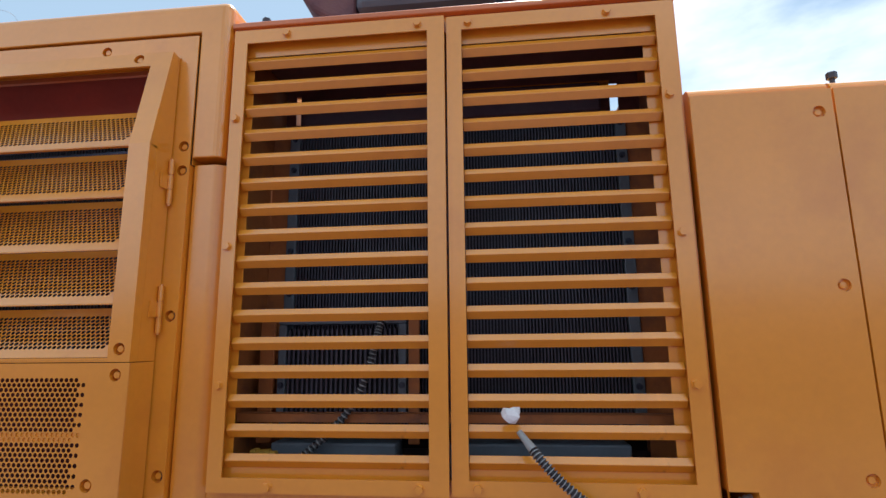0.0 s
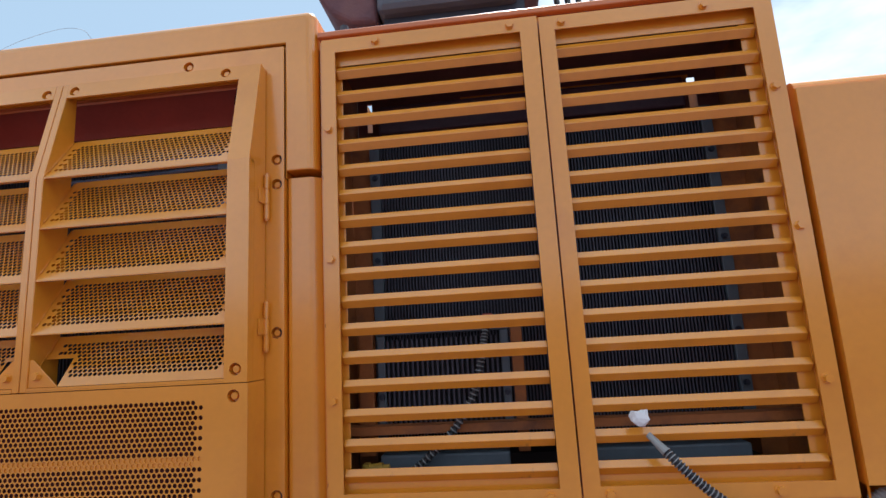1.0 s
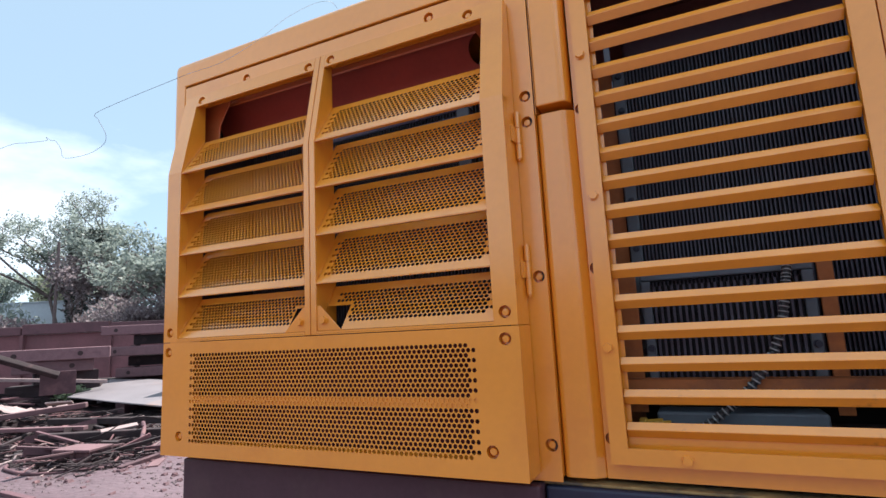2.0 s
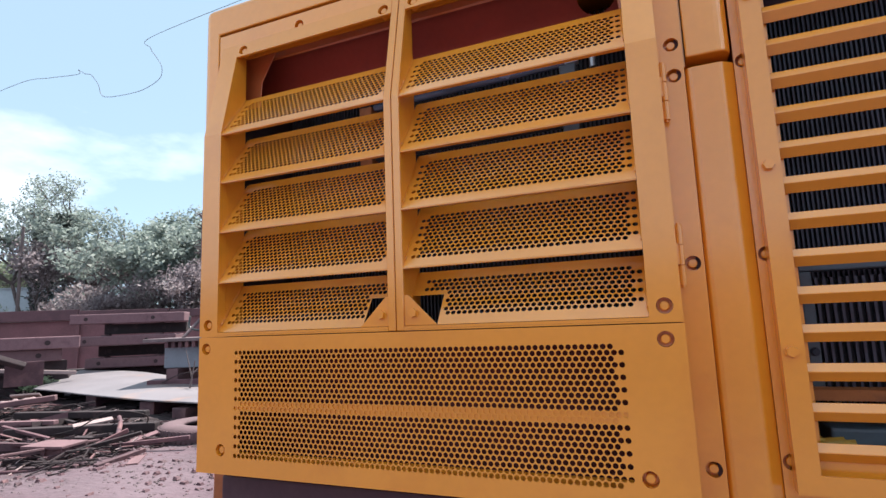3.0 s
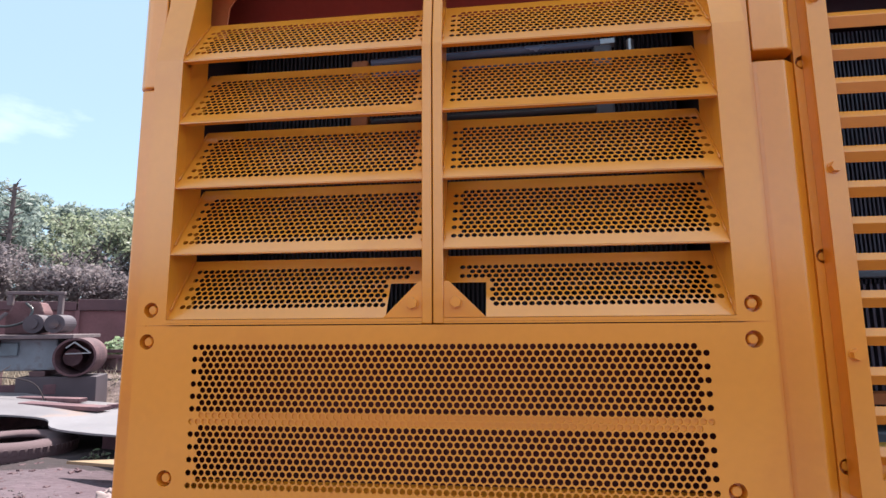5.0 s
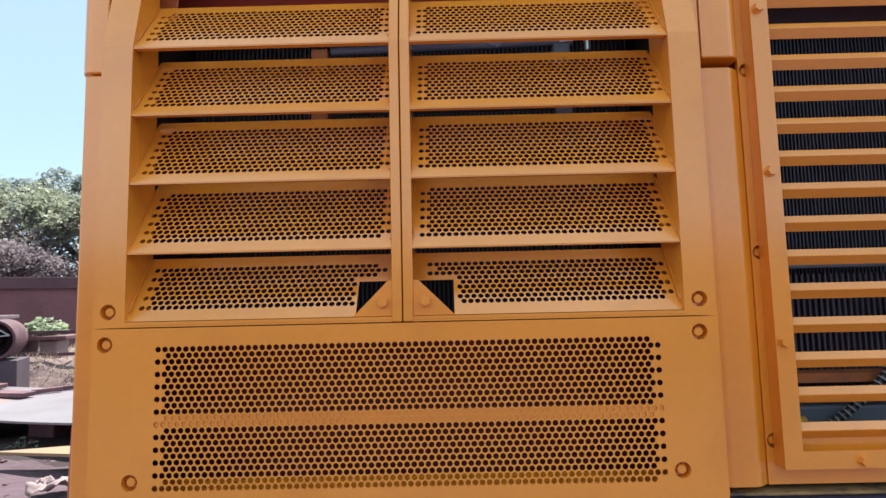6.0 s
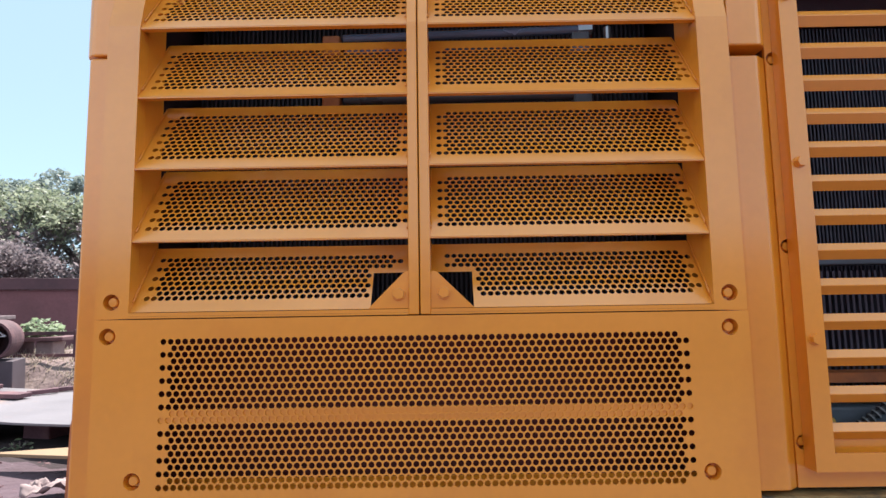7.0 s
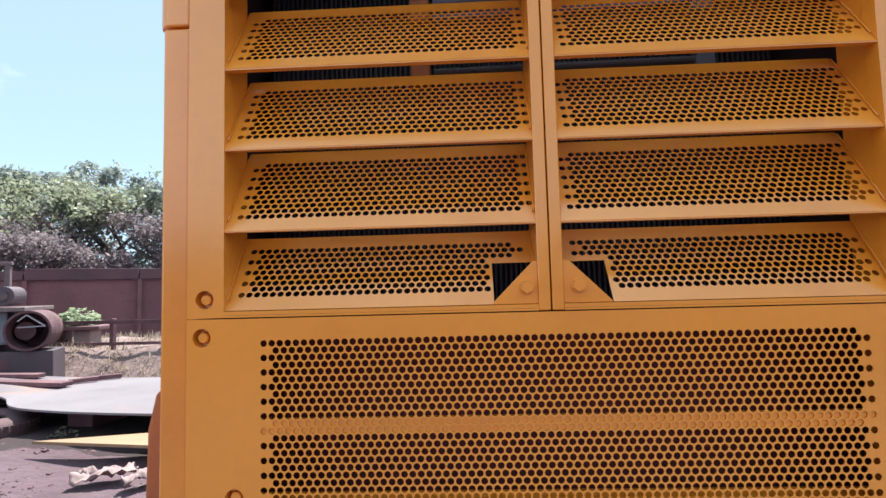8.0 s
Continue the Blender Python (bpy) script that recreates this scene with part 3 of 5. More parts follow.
flange = link("grille_flange", from_lists("grille_flange", [(a, b + 0.1125, c) for a, b, c in v], f), PAINT, excavator)
cup_bolts(flange, [(1.1794, z) for z in (2.100, 1.740, 1.390)], 0.1125)

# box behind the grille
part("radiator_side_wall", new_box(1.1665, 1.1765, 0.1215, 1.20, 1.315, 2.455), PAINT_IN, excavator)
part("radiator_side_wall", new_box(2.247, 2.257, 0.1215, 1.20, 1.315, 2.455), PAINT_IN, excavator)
bm = bmesh.new()
prism(bm, [(0.094, 2.4635), (0.094, 2.478), (0.112, 2.488), (0.50, 2.496), (0.50, 2.4635)], 1.163, 2.262, axis="x", bevel=0.003)
part("radiator_roof", bm, ROOF, excavator, "sunlit reddish yellow roof lip over the grille")
part("roof_liner", new_box(1.18, 2.245, 0.125, 0.41, 2.4505, 2.4615), LINER, excavator)
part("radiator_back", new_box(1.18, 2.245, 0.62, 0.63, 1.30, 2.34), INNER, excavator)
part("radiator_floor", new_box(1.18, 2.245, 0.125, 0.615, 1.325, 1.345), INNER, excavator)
v, f = sheet(1.178, 2.246, 2.285, 2.462, 0.004, (), [(1.208, 1.2235, 2.335, 2.43), (2.163, 2.187, 2.318, 2.412)])
link("upper_baffle", from_lists("upper_baffle", [(a, b + 0.418, c) for a, b, c in v], f), LINER, excavator, "baffle over the cooler, purple from painted haze, with two light gaps")
part("upper_rail", new_box(1.50, 2.16, 0.395, 0.415, 2.405, 2.411, 0.001), PAINT, excavator)


# coolers: side tanks, core and upright fins
def cooler(name, x0, x1, z0, z1, y, pitch, tank, label, depth=0.05, fin=FIN):
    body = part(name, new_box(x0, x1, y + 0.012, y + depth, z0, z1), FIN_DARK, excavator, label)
    bm = bmesh.new()
    n = int((x1 - x0) / pitch)
    for k in range(n):
        x = x0 + (k + 0.5) * pitch
        w = pitch * 0.20
        c = [bm.verts.new(p) for p in ((x - w, y, z0), (x + w, y, z0), (x + w, y + 0.012, z0), (x - w, y + 0.012, z0),
                                       (x - w, y, z1), (x + w, y, z1), (x + w, y + 0.012, z1), (x - w, y + 0.012, z1))]
        for q in ((0, 1, 5, 4), (1, 2, 6, 5), (3, 0, 4, 7)):
            bm.faces.new([c[i] for i in q])
    fins = part("fin_pack", bm, fin, body)
    fins["kind"] = "stuff"
    if tank:
        for a, b in ((x0 - tank, x0 - 0.001), (x1 + 0.001, x1 + tank)):
            part("side_tank", new_box(a, b, y - 0.004, y + depth, z0 - 0.012, z1 + 0.012, 0.003), TANK, body)
    return body


radiator = cooler("radiator", 1.262, 2.150, 1.44, 2.272, 0.33, 0.0086, 0.030, "black finned radiator with grey side tanks")
hex_bolts(radiator, [(x, z) for x in (1.247, 2.165) for z in (1.55, 1.68, 1.80, 1.92, 2.04, 2.157, 2.25)], 0.326, DARK_BOLT)
part("radiator_top_tank", new_box(1.262, 2.118, 0.32, 0.41, 2.285, 2.372, 0.008, 3), SKIRT, excavator)
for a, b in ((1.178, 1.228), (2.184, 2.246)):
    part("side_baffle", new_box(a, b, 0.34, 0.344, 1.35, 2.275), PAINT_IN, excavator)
oil = cooler("oil_cooler", 1.274, 1.566, 1.492, 1.700, 0.262, 0.0126, 0.022, "small finned oil cooler with a pale top bar", 0.035)
part("top_bar", new_box(1.252, 1.588, 0.256, 0.297, 1.7125, 1.728, 0.003), TANK, oil)
for a, b in ((1.205, 1.243), (1.594, 1.622)):
    part("bracket", new_box(a, b, 0.255, 0.262, 1.42, 1.735, 0.002), PAINT_IN, oil)
hex_bolts(oil, ((1.263, 1.56), (1.263, 1.66), (1.577, 1.56), (1.577, 1.66)), 0.258, DARK_BOLT)
bm = bmesh.new()
prism(bm, [(0.200, 1.478), (0.200, 1.497), (0.245, 1.497), (0.245, 1.494), (0.203, 1.494), (0.203, 1.478)], 1.18, 2.243, axis="x")
part("cross_angle", bm, PAINT_IN, excavator, "rusty red angle bar across the bay")
part("lower_tank", new_box(1.262, 1.572, 0.215, 0.30, 1.36, 1.428, 0.005, 2), TANK, excavator)
part("lower_tank", new_box(1.70, 2.115, 0.225, 0.30, 1.35, 1.428, 0.005, 2), TANK, excavator)
bm = bmesh.new()
rod(bm, (1.235, 0.19, 1.402), (1.275, 0.19, 1.406), 0.013, 8)
rod(bm, (1.275, 0.19, 1.406), (1.290, 0.19, 1.407), 0.008, 8)
box(bm, 1.228, 1.243, 0.176, 0.205, 1.386, 1.418, 0.003)
part("hose_fitting", bm, FITTING, excavator, "yellow hose fitting")
for k, pts in enumerate(([(1.540, 0.225, 1.735), (1.532, 0.20, 1.70), (1.520, 0.19, 1.642), (1.497, 0.185, 1.565), (1.450, 0.185, 1.491), (1.380, 0.19, 1.424), (1.31, 0.20, 1.375)],)):
    hose = link("bay_hose", corrugated("bay_hose", pts, 0.0095, 0.0066, ridge=True), RUBBER, excavator, "corrugated black hose inside the bay")
    hose.data.materials.append(RIB_GLINT)
part("hose_cap", new_box(1.526, 1.556, 0.212, 0.238, 1.722, 1.752, 0.006), PRIMER, excavator)

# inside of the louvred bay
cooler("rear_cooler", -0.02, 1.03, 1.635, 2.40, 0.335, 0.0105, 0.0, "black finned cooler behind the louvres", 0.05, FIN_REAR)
bm = bmesh.new()
rod(bm, (0.335, 0.235, 2.218), (0.842, 0.235, 2.230), 0.0095, 12)
rod(bm, (0.335, 0.250, 2.196), (0.842, 0.250, 2.206), 0.0075, 12)
part("cooling_pipe", bm, ALU_PIPE, excavator, "dull aluminium pipes across the bay", smooth=False)
bm = bmesh.new()
rod(bm, (0.335, 0.240, 2.080), (0.842, 0.240, 2.084), 0.0085, 12)
part("cooling_pipe", bm, RUBBER, excavator)
bm = bmesh.new()
rod(bm, (0.842, 0.235, 2.230), (0.872, 0.235, 2.231), 0.011, 6)
part("pipe_fitting", bm, STEEL, excavator, "bright steel pipe fitting")
bm = bmesh.new()
rod(bm, (0.905, 0.232, 2.205), (0.905, 0.232, 2.232), 0.008, 10)
part("pipe_fitting", bm, STEEL, excavator, "bright steel pipe fitting")
for x in (0.310, 0.848):
    for z in (2.20, 2.075):
        part("pipe_bracket", new_box(x - 0.02, x + 0.018, 0.228, 0.262, z - 0.022, z + 0.024, 0.004), TANK if x > 0.5 else PAINT_IN, excavator)
v, f = sheet(-0.055, 1.075, 2.318, 2.448, 0.004, [(0.925, 2.372, 0.044, 20, 0.048, 0.048)])
link("inner_baffle", from_lists("inner_baffle", [(a, b + 0.255 + (c - 2.262) * -0.35, c) for a, b, c in v], f), PRIMER, excavator, "reddish inner baffle with a round hole")
bm = bmesh.new()
prism(bm, [(0.100, 2.446), (0.165, 2.446), (0.165, 2.388), (0.160, 2.384), (0.156, 2.388), (0.156, 2.440), (0.100, 2.440)], -0.05, 1.07, axis="x")
part("upper_angle", bm, ROOF, excavator, "red orange angle under the hood")
for side in (0, 1):
    bm = bmesh.new()
    outline = [(-0.04, 2.395), (0.095, 2.395), (0.085, 2.375), (0.046, 2.310), (0.040, 2.24), (-0.04, 2.24)]
    prism(bm, [(1.015 - x, z) for x, z in outline] if side else outline, 0.128, 0.132, bevel=0.001, seg=1)
    part("corner_gusset", bm, ROOF, excavator)
# Backing sheet added behind the holes; its dark red carries their shade.
part("hole_backing", new_box(-0.055, 1.065, 0.17, 0.176, 1.32, 1.622), BAY_RED, excavator)
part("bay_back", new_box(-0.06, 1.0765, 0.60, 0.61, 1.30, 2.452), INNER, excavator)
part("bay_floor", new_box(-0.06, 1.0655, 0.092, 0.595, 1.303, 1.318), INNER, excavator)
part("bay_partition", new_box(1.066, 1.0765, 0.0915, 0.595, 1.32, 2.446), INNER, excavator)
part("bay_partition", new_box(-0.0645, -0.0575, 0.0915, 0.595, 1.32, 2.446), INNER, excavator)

# plain panels beyond the grille
def side_panel(x0, x1, notch, bolts, y=0.0985):
    outline = [(x0, 1.366), (x0 + 0.055, 1.366), (x0 + 0.055, 1.302), (x1, 1.302), (x1, 2.227), (x0, 2.227)] if notch else [(x0, 1.302), (x1, 1.302), (x1, 2.227), (x0, 2.227)]
    bm = bmesh.new()
    prism(bm, outline, y, 1.20)
    es = [e for e in bm.edges if all(abs(w.co.y - y) < 1e-4 for w in e.verts)]
    top = [e for e in es if all(abs(w.co.z - 2.227) < 1e-4 for w in e.verts)]
    bmesh.ops.bevel(bm, geom=top, offset=0.022, segments=4, affect="EDGES", profile=0.5)
    rest = [e for e in bm.edges if all(abs(w.co.y - y) < 1e-4 for w in e.verts)]
    bmesh.ops.bevel(bm, geom=rest, offset=0.003, segments=2, affect="EDGES", profile=0.5)
    vv, ff = sheet(x0 - 0.0012, x1 + 0.0012, 1.3025, 2.203, 0.0085, [cup_hole(*c) for c in bolts], [(x0 - 0.0013, x0 + 0.055, 1.302, 1.3665)] if notch else [])
    made = [bm.verts.new((p, w + y - 0.0087, q)) for p, w, q in vv]
    for c in ff:
        bm.faces.new([made[i] for i in c])
    ob = part("side_panel", bm, PAINT, excavator, "plain yellow side panel")
    cup_bolts(ob, bolts, y - 0.0087)
    return ob


side_panel(2.2655, 2.5600, True, ((2.531, 2.150), (2.531, 1.770), (2.531, 1.391)))
side_panel(2.5670, 3.30, False, ((3.25, 2.152), (3.25, 1.391)))
for x, z, y in ((1.207, 2.490, 0.19), (2.63, 2.228, 0.19)):
    bm = bmesh.new()
    rod(bm, (x, y, z - 0.004), (x, y, z + 0.05), 0.006, 10)
    rod(bm, (x, y, z + 0.045), (x, y, z + 0.060), 0.012, 6)
    box(bm, x - 0.02, x + 0.02, y - 0.015, y + 0.015, z - 0.006, z + 0.004, 0.001)
    part("hood_stop", bm, DARK_PAINT, excavator, "dark upright stop bolt on the roof")

# deck, ledge, frame and undercarriage
part("deck_ledge", new_box(1.035, 3.30, 0.100, 0.60, 1.2955, 1.3015, 0.002), LEDGE, excavator, "dirty ledge below the doors")
part("deck_edge", new_box(1.040, 3.30, 0.088, 0.62, 1.05, 1.2950, 0.005), NAVY, excavator, "navy blue deck edge")
part("skirt", new_box(-0.005, 1.036, 0.060, 0.62, 1.02, 1.3005, 0.006), SKIRT, excavator, "dusty brown black skirt below the panel")
bm = bmesh.new()
prism(bm, [(-0.116, 1.02), (-0.262, 1.02), (-0.252, 1.40), (-0.236, 1.47), (-0.135, 1.535), (-0.116, 1.535)], 0.28, 1.30, bevel=0.008)
part("rear_plate", bm, RUST_ORANGE, excavator, "rusty orange rear plate behind the side")
part("upper_frame", new_box(-0.02, 3.28, 0.63, 2.40, 0.98, 1.28, 0.02), DARK_PAINT, excavator)
part("far_side", new_box(-0.10, 3.28, 2.30, 2.40, 1.29, 2.20, 0.02), PAINT, excavator)
bm = bmesh.new()
rod(bm, (1.6, 1.4, 0.55), (1.6, 1.4, 0.98), 0.55, 32)
part("slew_ring", bm, DARK_PAINT, excavator)
for y in (0.55, 2.0):
    bm = bmesh.new()
    line = [(x, z) for x, z in ((-0.6, 0.30), (-0.4, 0.20), (3.5, 0.20), (3.75, 0.30), (3.85, 0.48), (3.75, 0.66), (3.5, 0.76), (-0.4, 0.76), (-0.6, 0.66), (-0.7, 0.48))]
    prism(bm, line, y - 0.22, y + 0.22, bevel=0.01)
    part("track", bm, RUST_DARK, excavator)

# folded arm seen over the grille
bm = bmesh.new()
prism(bm, [(2.2, 4.00), (3.1, 4.00), (3.1, 5.6), (2.2, 5.6)], 0.86, 1.86, axis="x", bevel=0.05)
boom = part("boom", bm, BOOM, excavator, "dark grey blue boom section over the roof")
bm = bmesh.new()
prism(bm, [(0.52, 5.2), (0.40, 4.9), (0.35, 4.6), (0.36, 4.4), (0.42, 4.2), (0.52, 4.06), (0.66, 3.97), (0.855, 3.95), (0.855, 5.2)], 2.25, 2.75, bevel=0.04, seg=3)
part("boom_cheek", bm, RUST_DARK, boom)
bm = bmesh.new()
prism(bm, [(1.865, 4.05), (2.02, 4.10), (2.05, 5.6), (1.865, 5.6)], 2.25, 2.9, bevel=0.02)
part("boom_cheek", bm, RUST, boom)
bm = bmesh.new()
box(bm, 0.9, 1.9, 2.3, 3.0, 1.2, 4.05)
part("boom_foot", bm, DARK_PAINT, boom)
for k, x in enumerate((2.14, 2.22, 2.30, 2.40)):
    link("boom_hose", tube("boom_hose", smooth_line([(x + 0.02 * k, 2.6, 5.5), (x, 2.6, 4.5), (x + 0.03, 2.6, 4.05), (x - 0.1, 2.58, 3.6), (1.8, 2.6, 2.3)], 8), 0.022, 8), RUBBER, boom, smooth=True)

# things hung on the machine
ob = tagged(link("cable_conduit", corrugated("cable_conduit", [(1.884, 0.070, 1.446), (1.896, 0.060, 1.431), (1.921, 0.052, 1.404), (1.951, 0.050, 1.376), (1.990, 0.052, 1.346), (2.05, 0.060, 1.312), (2.13, 0.08, 1.305)], 0.0105, 0.0066, ridge=True), RUBBER, None),
            "black corrugated cable conduit hanging from the grille", "cable conduit")
ob.data.materials.append(RIB_GLINT)
tip = bmesh.new()
rod(tip, (1.858, 0.090, 1.477), (1.8845, 0.0695, 1.4455), 0.0062, 12, 0.0095)
part("end_tip", tip, GREY_TIP, ob, "grey end cap")
tape = bmesh.new()
bmesh.ops.create_icosphere(tape, subdivisions=2, radius=0.020)
for q in tape.verts:
    q.co += q.co.normalized() * (0.010 * noise.noise(q.co * 90) + 0.004 * noise.noise(q.co * 260))
    q.co.y *= 0.75
    q.co.z *= 0.85
tape_ob = part("tape_wad", tape, WHITE_TAPE, None, at=pose(1.844, 0.082, 1.512, 0, 12, 8))
tagged(tape_ob, "crumpled white tape wad stuck on a grille slat", "tape wad")
ob = tagged(link("notch_conduit", corrugated("notch_conduit", [(2.275, 0.135, 1.31), (2.295, 0.125, 1.335), (2.325, 0.13, 1.34), (2.36, 0.16, 1.31)], 0.012, 0.007), GREY_TIP, None),
            "grey striped conduit in the panel's corner notch", "cable conduit")
ob = tagged(link("loose_wire", tube("loose_wire", smooth_line([(-0.14, -0.43, 2.070), (0.02, -0.43, 2.079), (0.09, -0.43, 2.071), (0.165, -0.43, 2.061), (0.168, -0.432, 2.067), (0.182, -0.43, 2.058), (0.190, -0.425, 2.056), (0.200, -0.42, 2.040),
            (0.208, -0.42, 2.022), (0.225, -0.42, 2.014), (0.262, -0.415, 2.013), (0.292, -0.41, 2.017), (0.312, -0.40, 2.034), (0.316, -0.40, 2.052), (0.303, -0.40, 2.072), (0.290, -0.40, 2.090), (0.300, -0.405, 2.105),
            (0.544, -0.420, 2.105), (0.545, -0.380, 2.137), (0.555, -0.330, 2.175), (0.553, -0.270, 2.232), (0.529, -0.180, 2.321), (0.509, -0.080, 2.428), (0.510, 0.020, 2.522), (0.528, 0.060, 2.548), (0.532, 0.085, 2.553), (0.533, 0.100, 2.546), (0.535, 0.112, 2.540)], 8), 0.0004, 6), GREY_STEEL, None),
            "thin bent loose wire hanging from the hood", "wire")


# ---- yard ----
def ground():
    xs = sorted({round(-40 + i * 0.8, 3) for i in range(101)} | {-400, -250, -150, -90, -60, 60, 90, 150, 250, 400})
    ys = sorted({round(-30 + i * 0.8, 3) for i in range(101)} | {-400, -250, -150, -90, -60, 70, 110, 160, 250, 400})
    verts, faces = [], []
    for y in ys:
        for x in xs:
            h = 0.10 * noise.noise((x * 0.25, y * 0.25, 3.1)) + 0.04 * noise.noise((x * 0.9, y * 0.9, 7.7))
            near = max(0.0, 1 - math.hypot(x - 1.5, y - 1.2) / 4)
            verts.append((x, y, 0.2 + h * (1 - near) - 0.02 * near if max(abs(x), abs(y)) < 45 else 0.2))
    w = len(xs)
    for j in range(len(ys) - 1):
        for i in range(w - 1):
            faces.append((j * w + i, j * w + i + 1, (j + 1) * w + i + 1, (j + 1) * w + i))
    ob = link("ground", from_lists("ground", verts, faces), GROUND, None, smooth=True)
    tagged(ob, "uneven purplish brown earth yard with gravel and scraps", "ground", kind="structure")


ground()
rng = random.Random(4)


def rubble(name, count, x0, x1, y0, y1, size, mat, label):
    verts, faces = [], []
    for _ in range(count):
        x, y = rng.uniform(x0, x1), rng.uniform(y0, y1)
        s = size * rng.uniform(0.3, 1.3)
        z = 0.2 + 0.10 * noise.noise((x * 0.25, y * 0.25, 3.1)) + 0.04 * noise.noise((x * 0.9, y * 0.9, 7.7))
        i = len(verts)
        for p in ((-1, -1, -0.3), (1, -0.9, -0.3), (0.9, 1, -0.3), (-1, 0.9, -0.3), (-0.6, -0.5, 0.5), (0.6, -0.6, 0.4), (0.5, 0.6, 0.6), (-0.6, 0.6, 0.4)):
            verts.append((x + s * (p[0] + rng.uniform(-0.3, 0.3)), y + s * (p[1] + rng.uniform(-0.3, 0.3)), z + s * (p[2] + rng.uniform(-0.2, 0.2))))
        faces += [tuple(i + k for k in q) for q in ((4, 5, 6, 7), (0, 1, 5, 4), (1, 2, 6, 5), (2, 3, 7, 6), (3, 0, 4, 7))]
    tagged(link(name, from_lists(name, verts, faces), mat, None), label, "rubble", kind="stuff")


rubble("gravel", 6500, -11, -1.2, 1.5, 6.5, 0.011, STONE, "pale gravel and crumbs strewn over the earth")
rubble("scrap_chips", 700, -11, -3, 2.4, 5.2, 0.03, RUST_DARK, "dark scrap chips lying in the yard")


def yard_thing(name, x, y, z, turn, label, category, group=""):
    e = new(name)
    e.matrix_basis = pose(x, y, z, 0, 0, turn)
    return tagged(e, label, category, group)


# long rusty wall
def wall_run():
    a, b = Vector((-30.0, 3.6, 0)), Vector((-2.5, 20.1, 0))
    d = (b - a).normalized()
    turn = math.degrees(math.atan2(d.y, d.x))
    n = 11
    step = (b - a).length / n
    base = new("wall_back")
    base.matrix_basis = pose(a.x, a.y, 0.1, 0, 0, turn)
    tagged(base, "long rusty steel sheet wall with a dark top band", "wall", kind="structure")
    for i in range(n):
        bm = bmesh.new()
        x0, x1 = i * step + 0.02, (i + 1) * step - 0.02
        ribs = [(x0, 0.0), (x0 + 0.7, -0.012 * math.sin(i * 1.1)), (x0 + 1.3, 0.01), (x1 - 0.6, -0.014 * math.cos(i)), (x1, 0.0), (x1, 0.06), (x0, 0.06)]
        prism(bm, ribs, 0.0, 2.06, axis="z")
        part("sheet", bm, RUST_WALL, base, at=pose(0, 0.02 * math.sin(i * 2.1), 0, 0.8 * math.sin(i * 1.3), 0, 0))
        bm = bmesh.new()
        box(bm, x0, x1, -0.10, 0.10, 2.07, 2.38 + 0.05 * math.sin(i * 1.9), 0.015)
        part("top_band", bm, BAND, base)
        bm = bmesh.new()
        box(bm, x0 - 0.06, x0 + 0.06, -0.11, 0.14, 0.0, 2.065, 0.01)
        part("post", bm, RUST_WALL, base)


wall_run()


def unseen_wall(name, x, y, turn, length, height):
    """An unseen copy of the rusty sheet wall, added to shape light and reflections."""
    bm = bmesh.new()
    outline, k = [(-length / 2, 0.0)], -length / 2 + 0.2
    while k < length / 2 - 0.4:
        outline += [(k, 0.0), (k + 0.03, -0.05), (k + 0.18, -0.05), (k + 0.21, 0.0)]
        k += 0.62
    outline += [(length / 2, 0.0), (length / 2, 0.06), (-length / 2, 0.06)]
    prism(bm, outline, 0.0, height, axis="z")
    tagged(part(name, bm, RUST_WALL, None, at=pose(x, y, 0.05, 0, 0, turn)), "plain rusty steel sheet wall, unseen, added to shape the light", "wall", kind="structure")


unseen_wall("wall_front", 1.0, -8.0, 180, 30.0, 2.5)
unseen_wall("wall_side", 18.0, 4.0, 90, 22.0, 2.5)

# pale shed far behind the wall
shed = yard_thing("shed", -30.4, 15.2, 0.2, 27, "low pale blue sheet shed behind the wall", "shed")
part("shed_wall", new_box(-2.6, 4.4, -1.5, 1.5, 0, 3.80, 0.02), material("pale_blue_sheet", (0.50, 0.55, 0.62), 0.6, spread=0.1), shed)
bm = bmesh.new()
prism(bm, [(-1.6, 3.805), (1.6, 3.805), (1.6, 3.91), (-1.6, 3.85)], -2.7, 4.5, axis="x")
part("shed_roof", bm, bpy.data.materials["pale_blue_sheet"], shed)


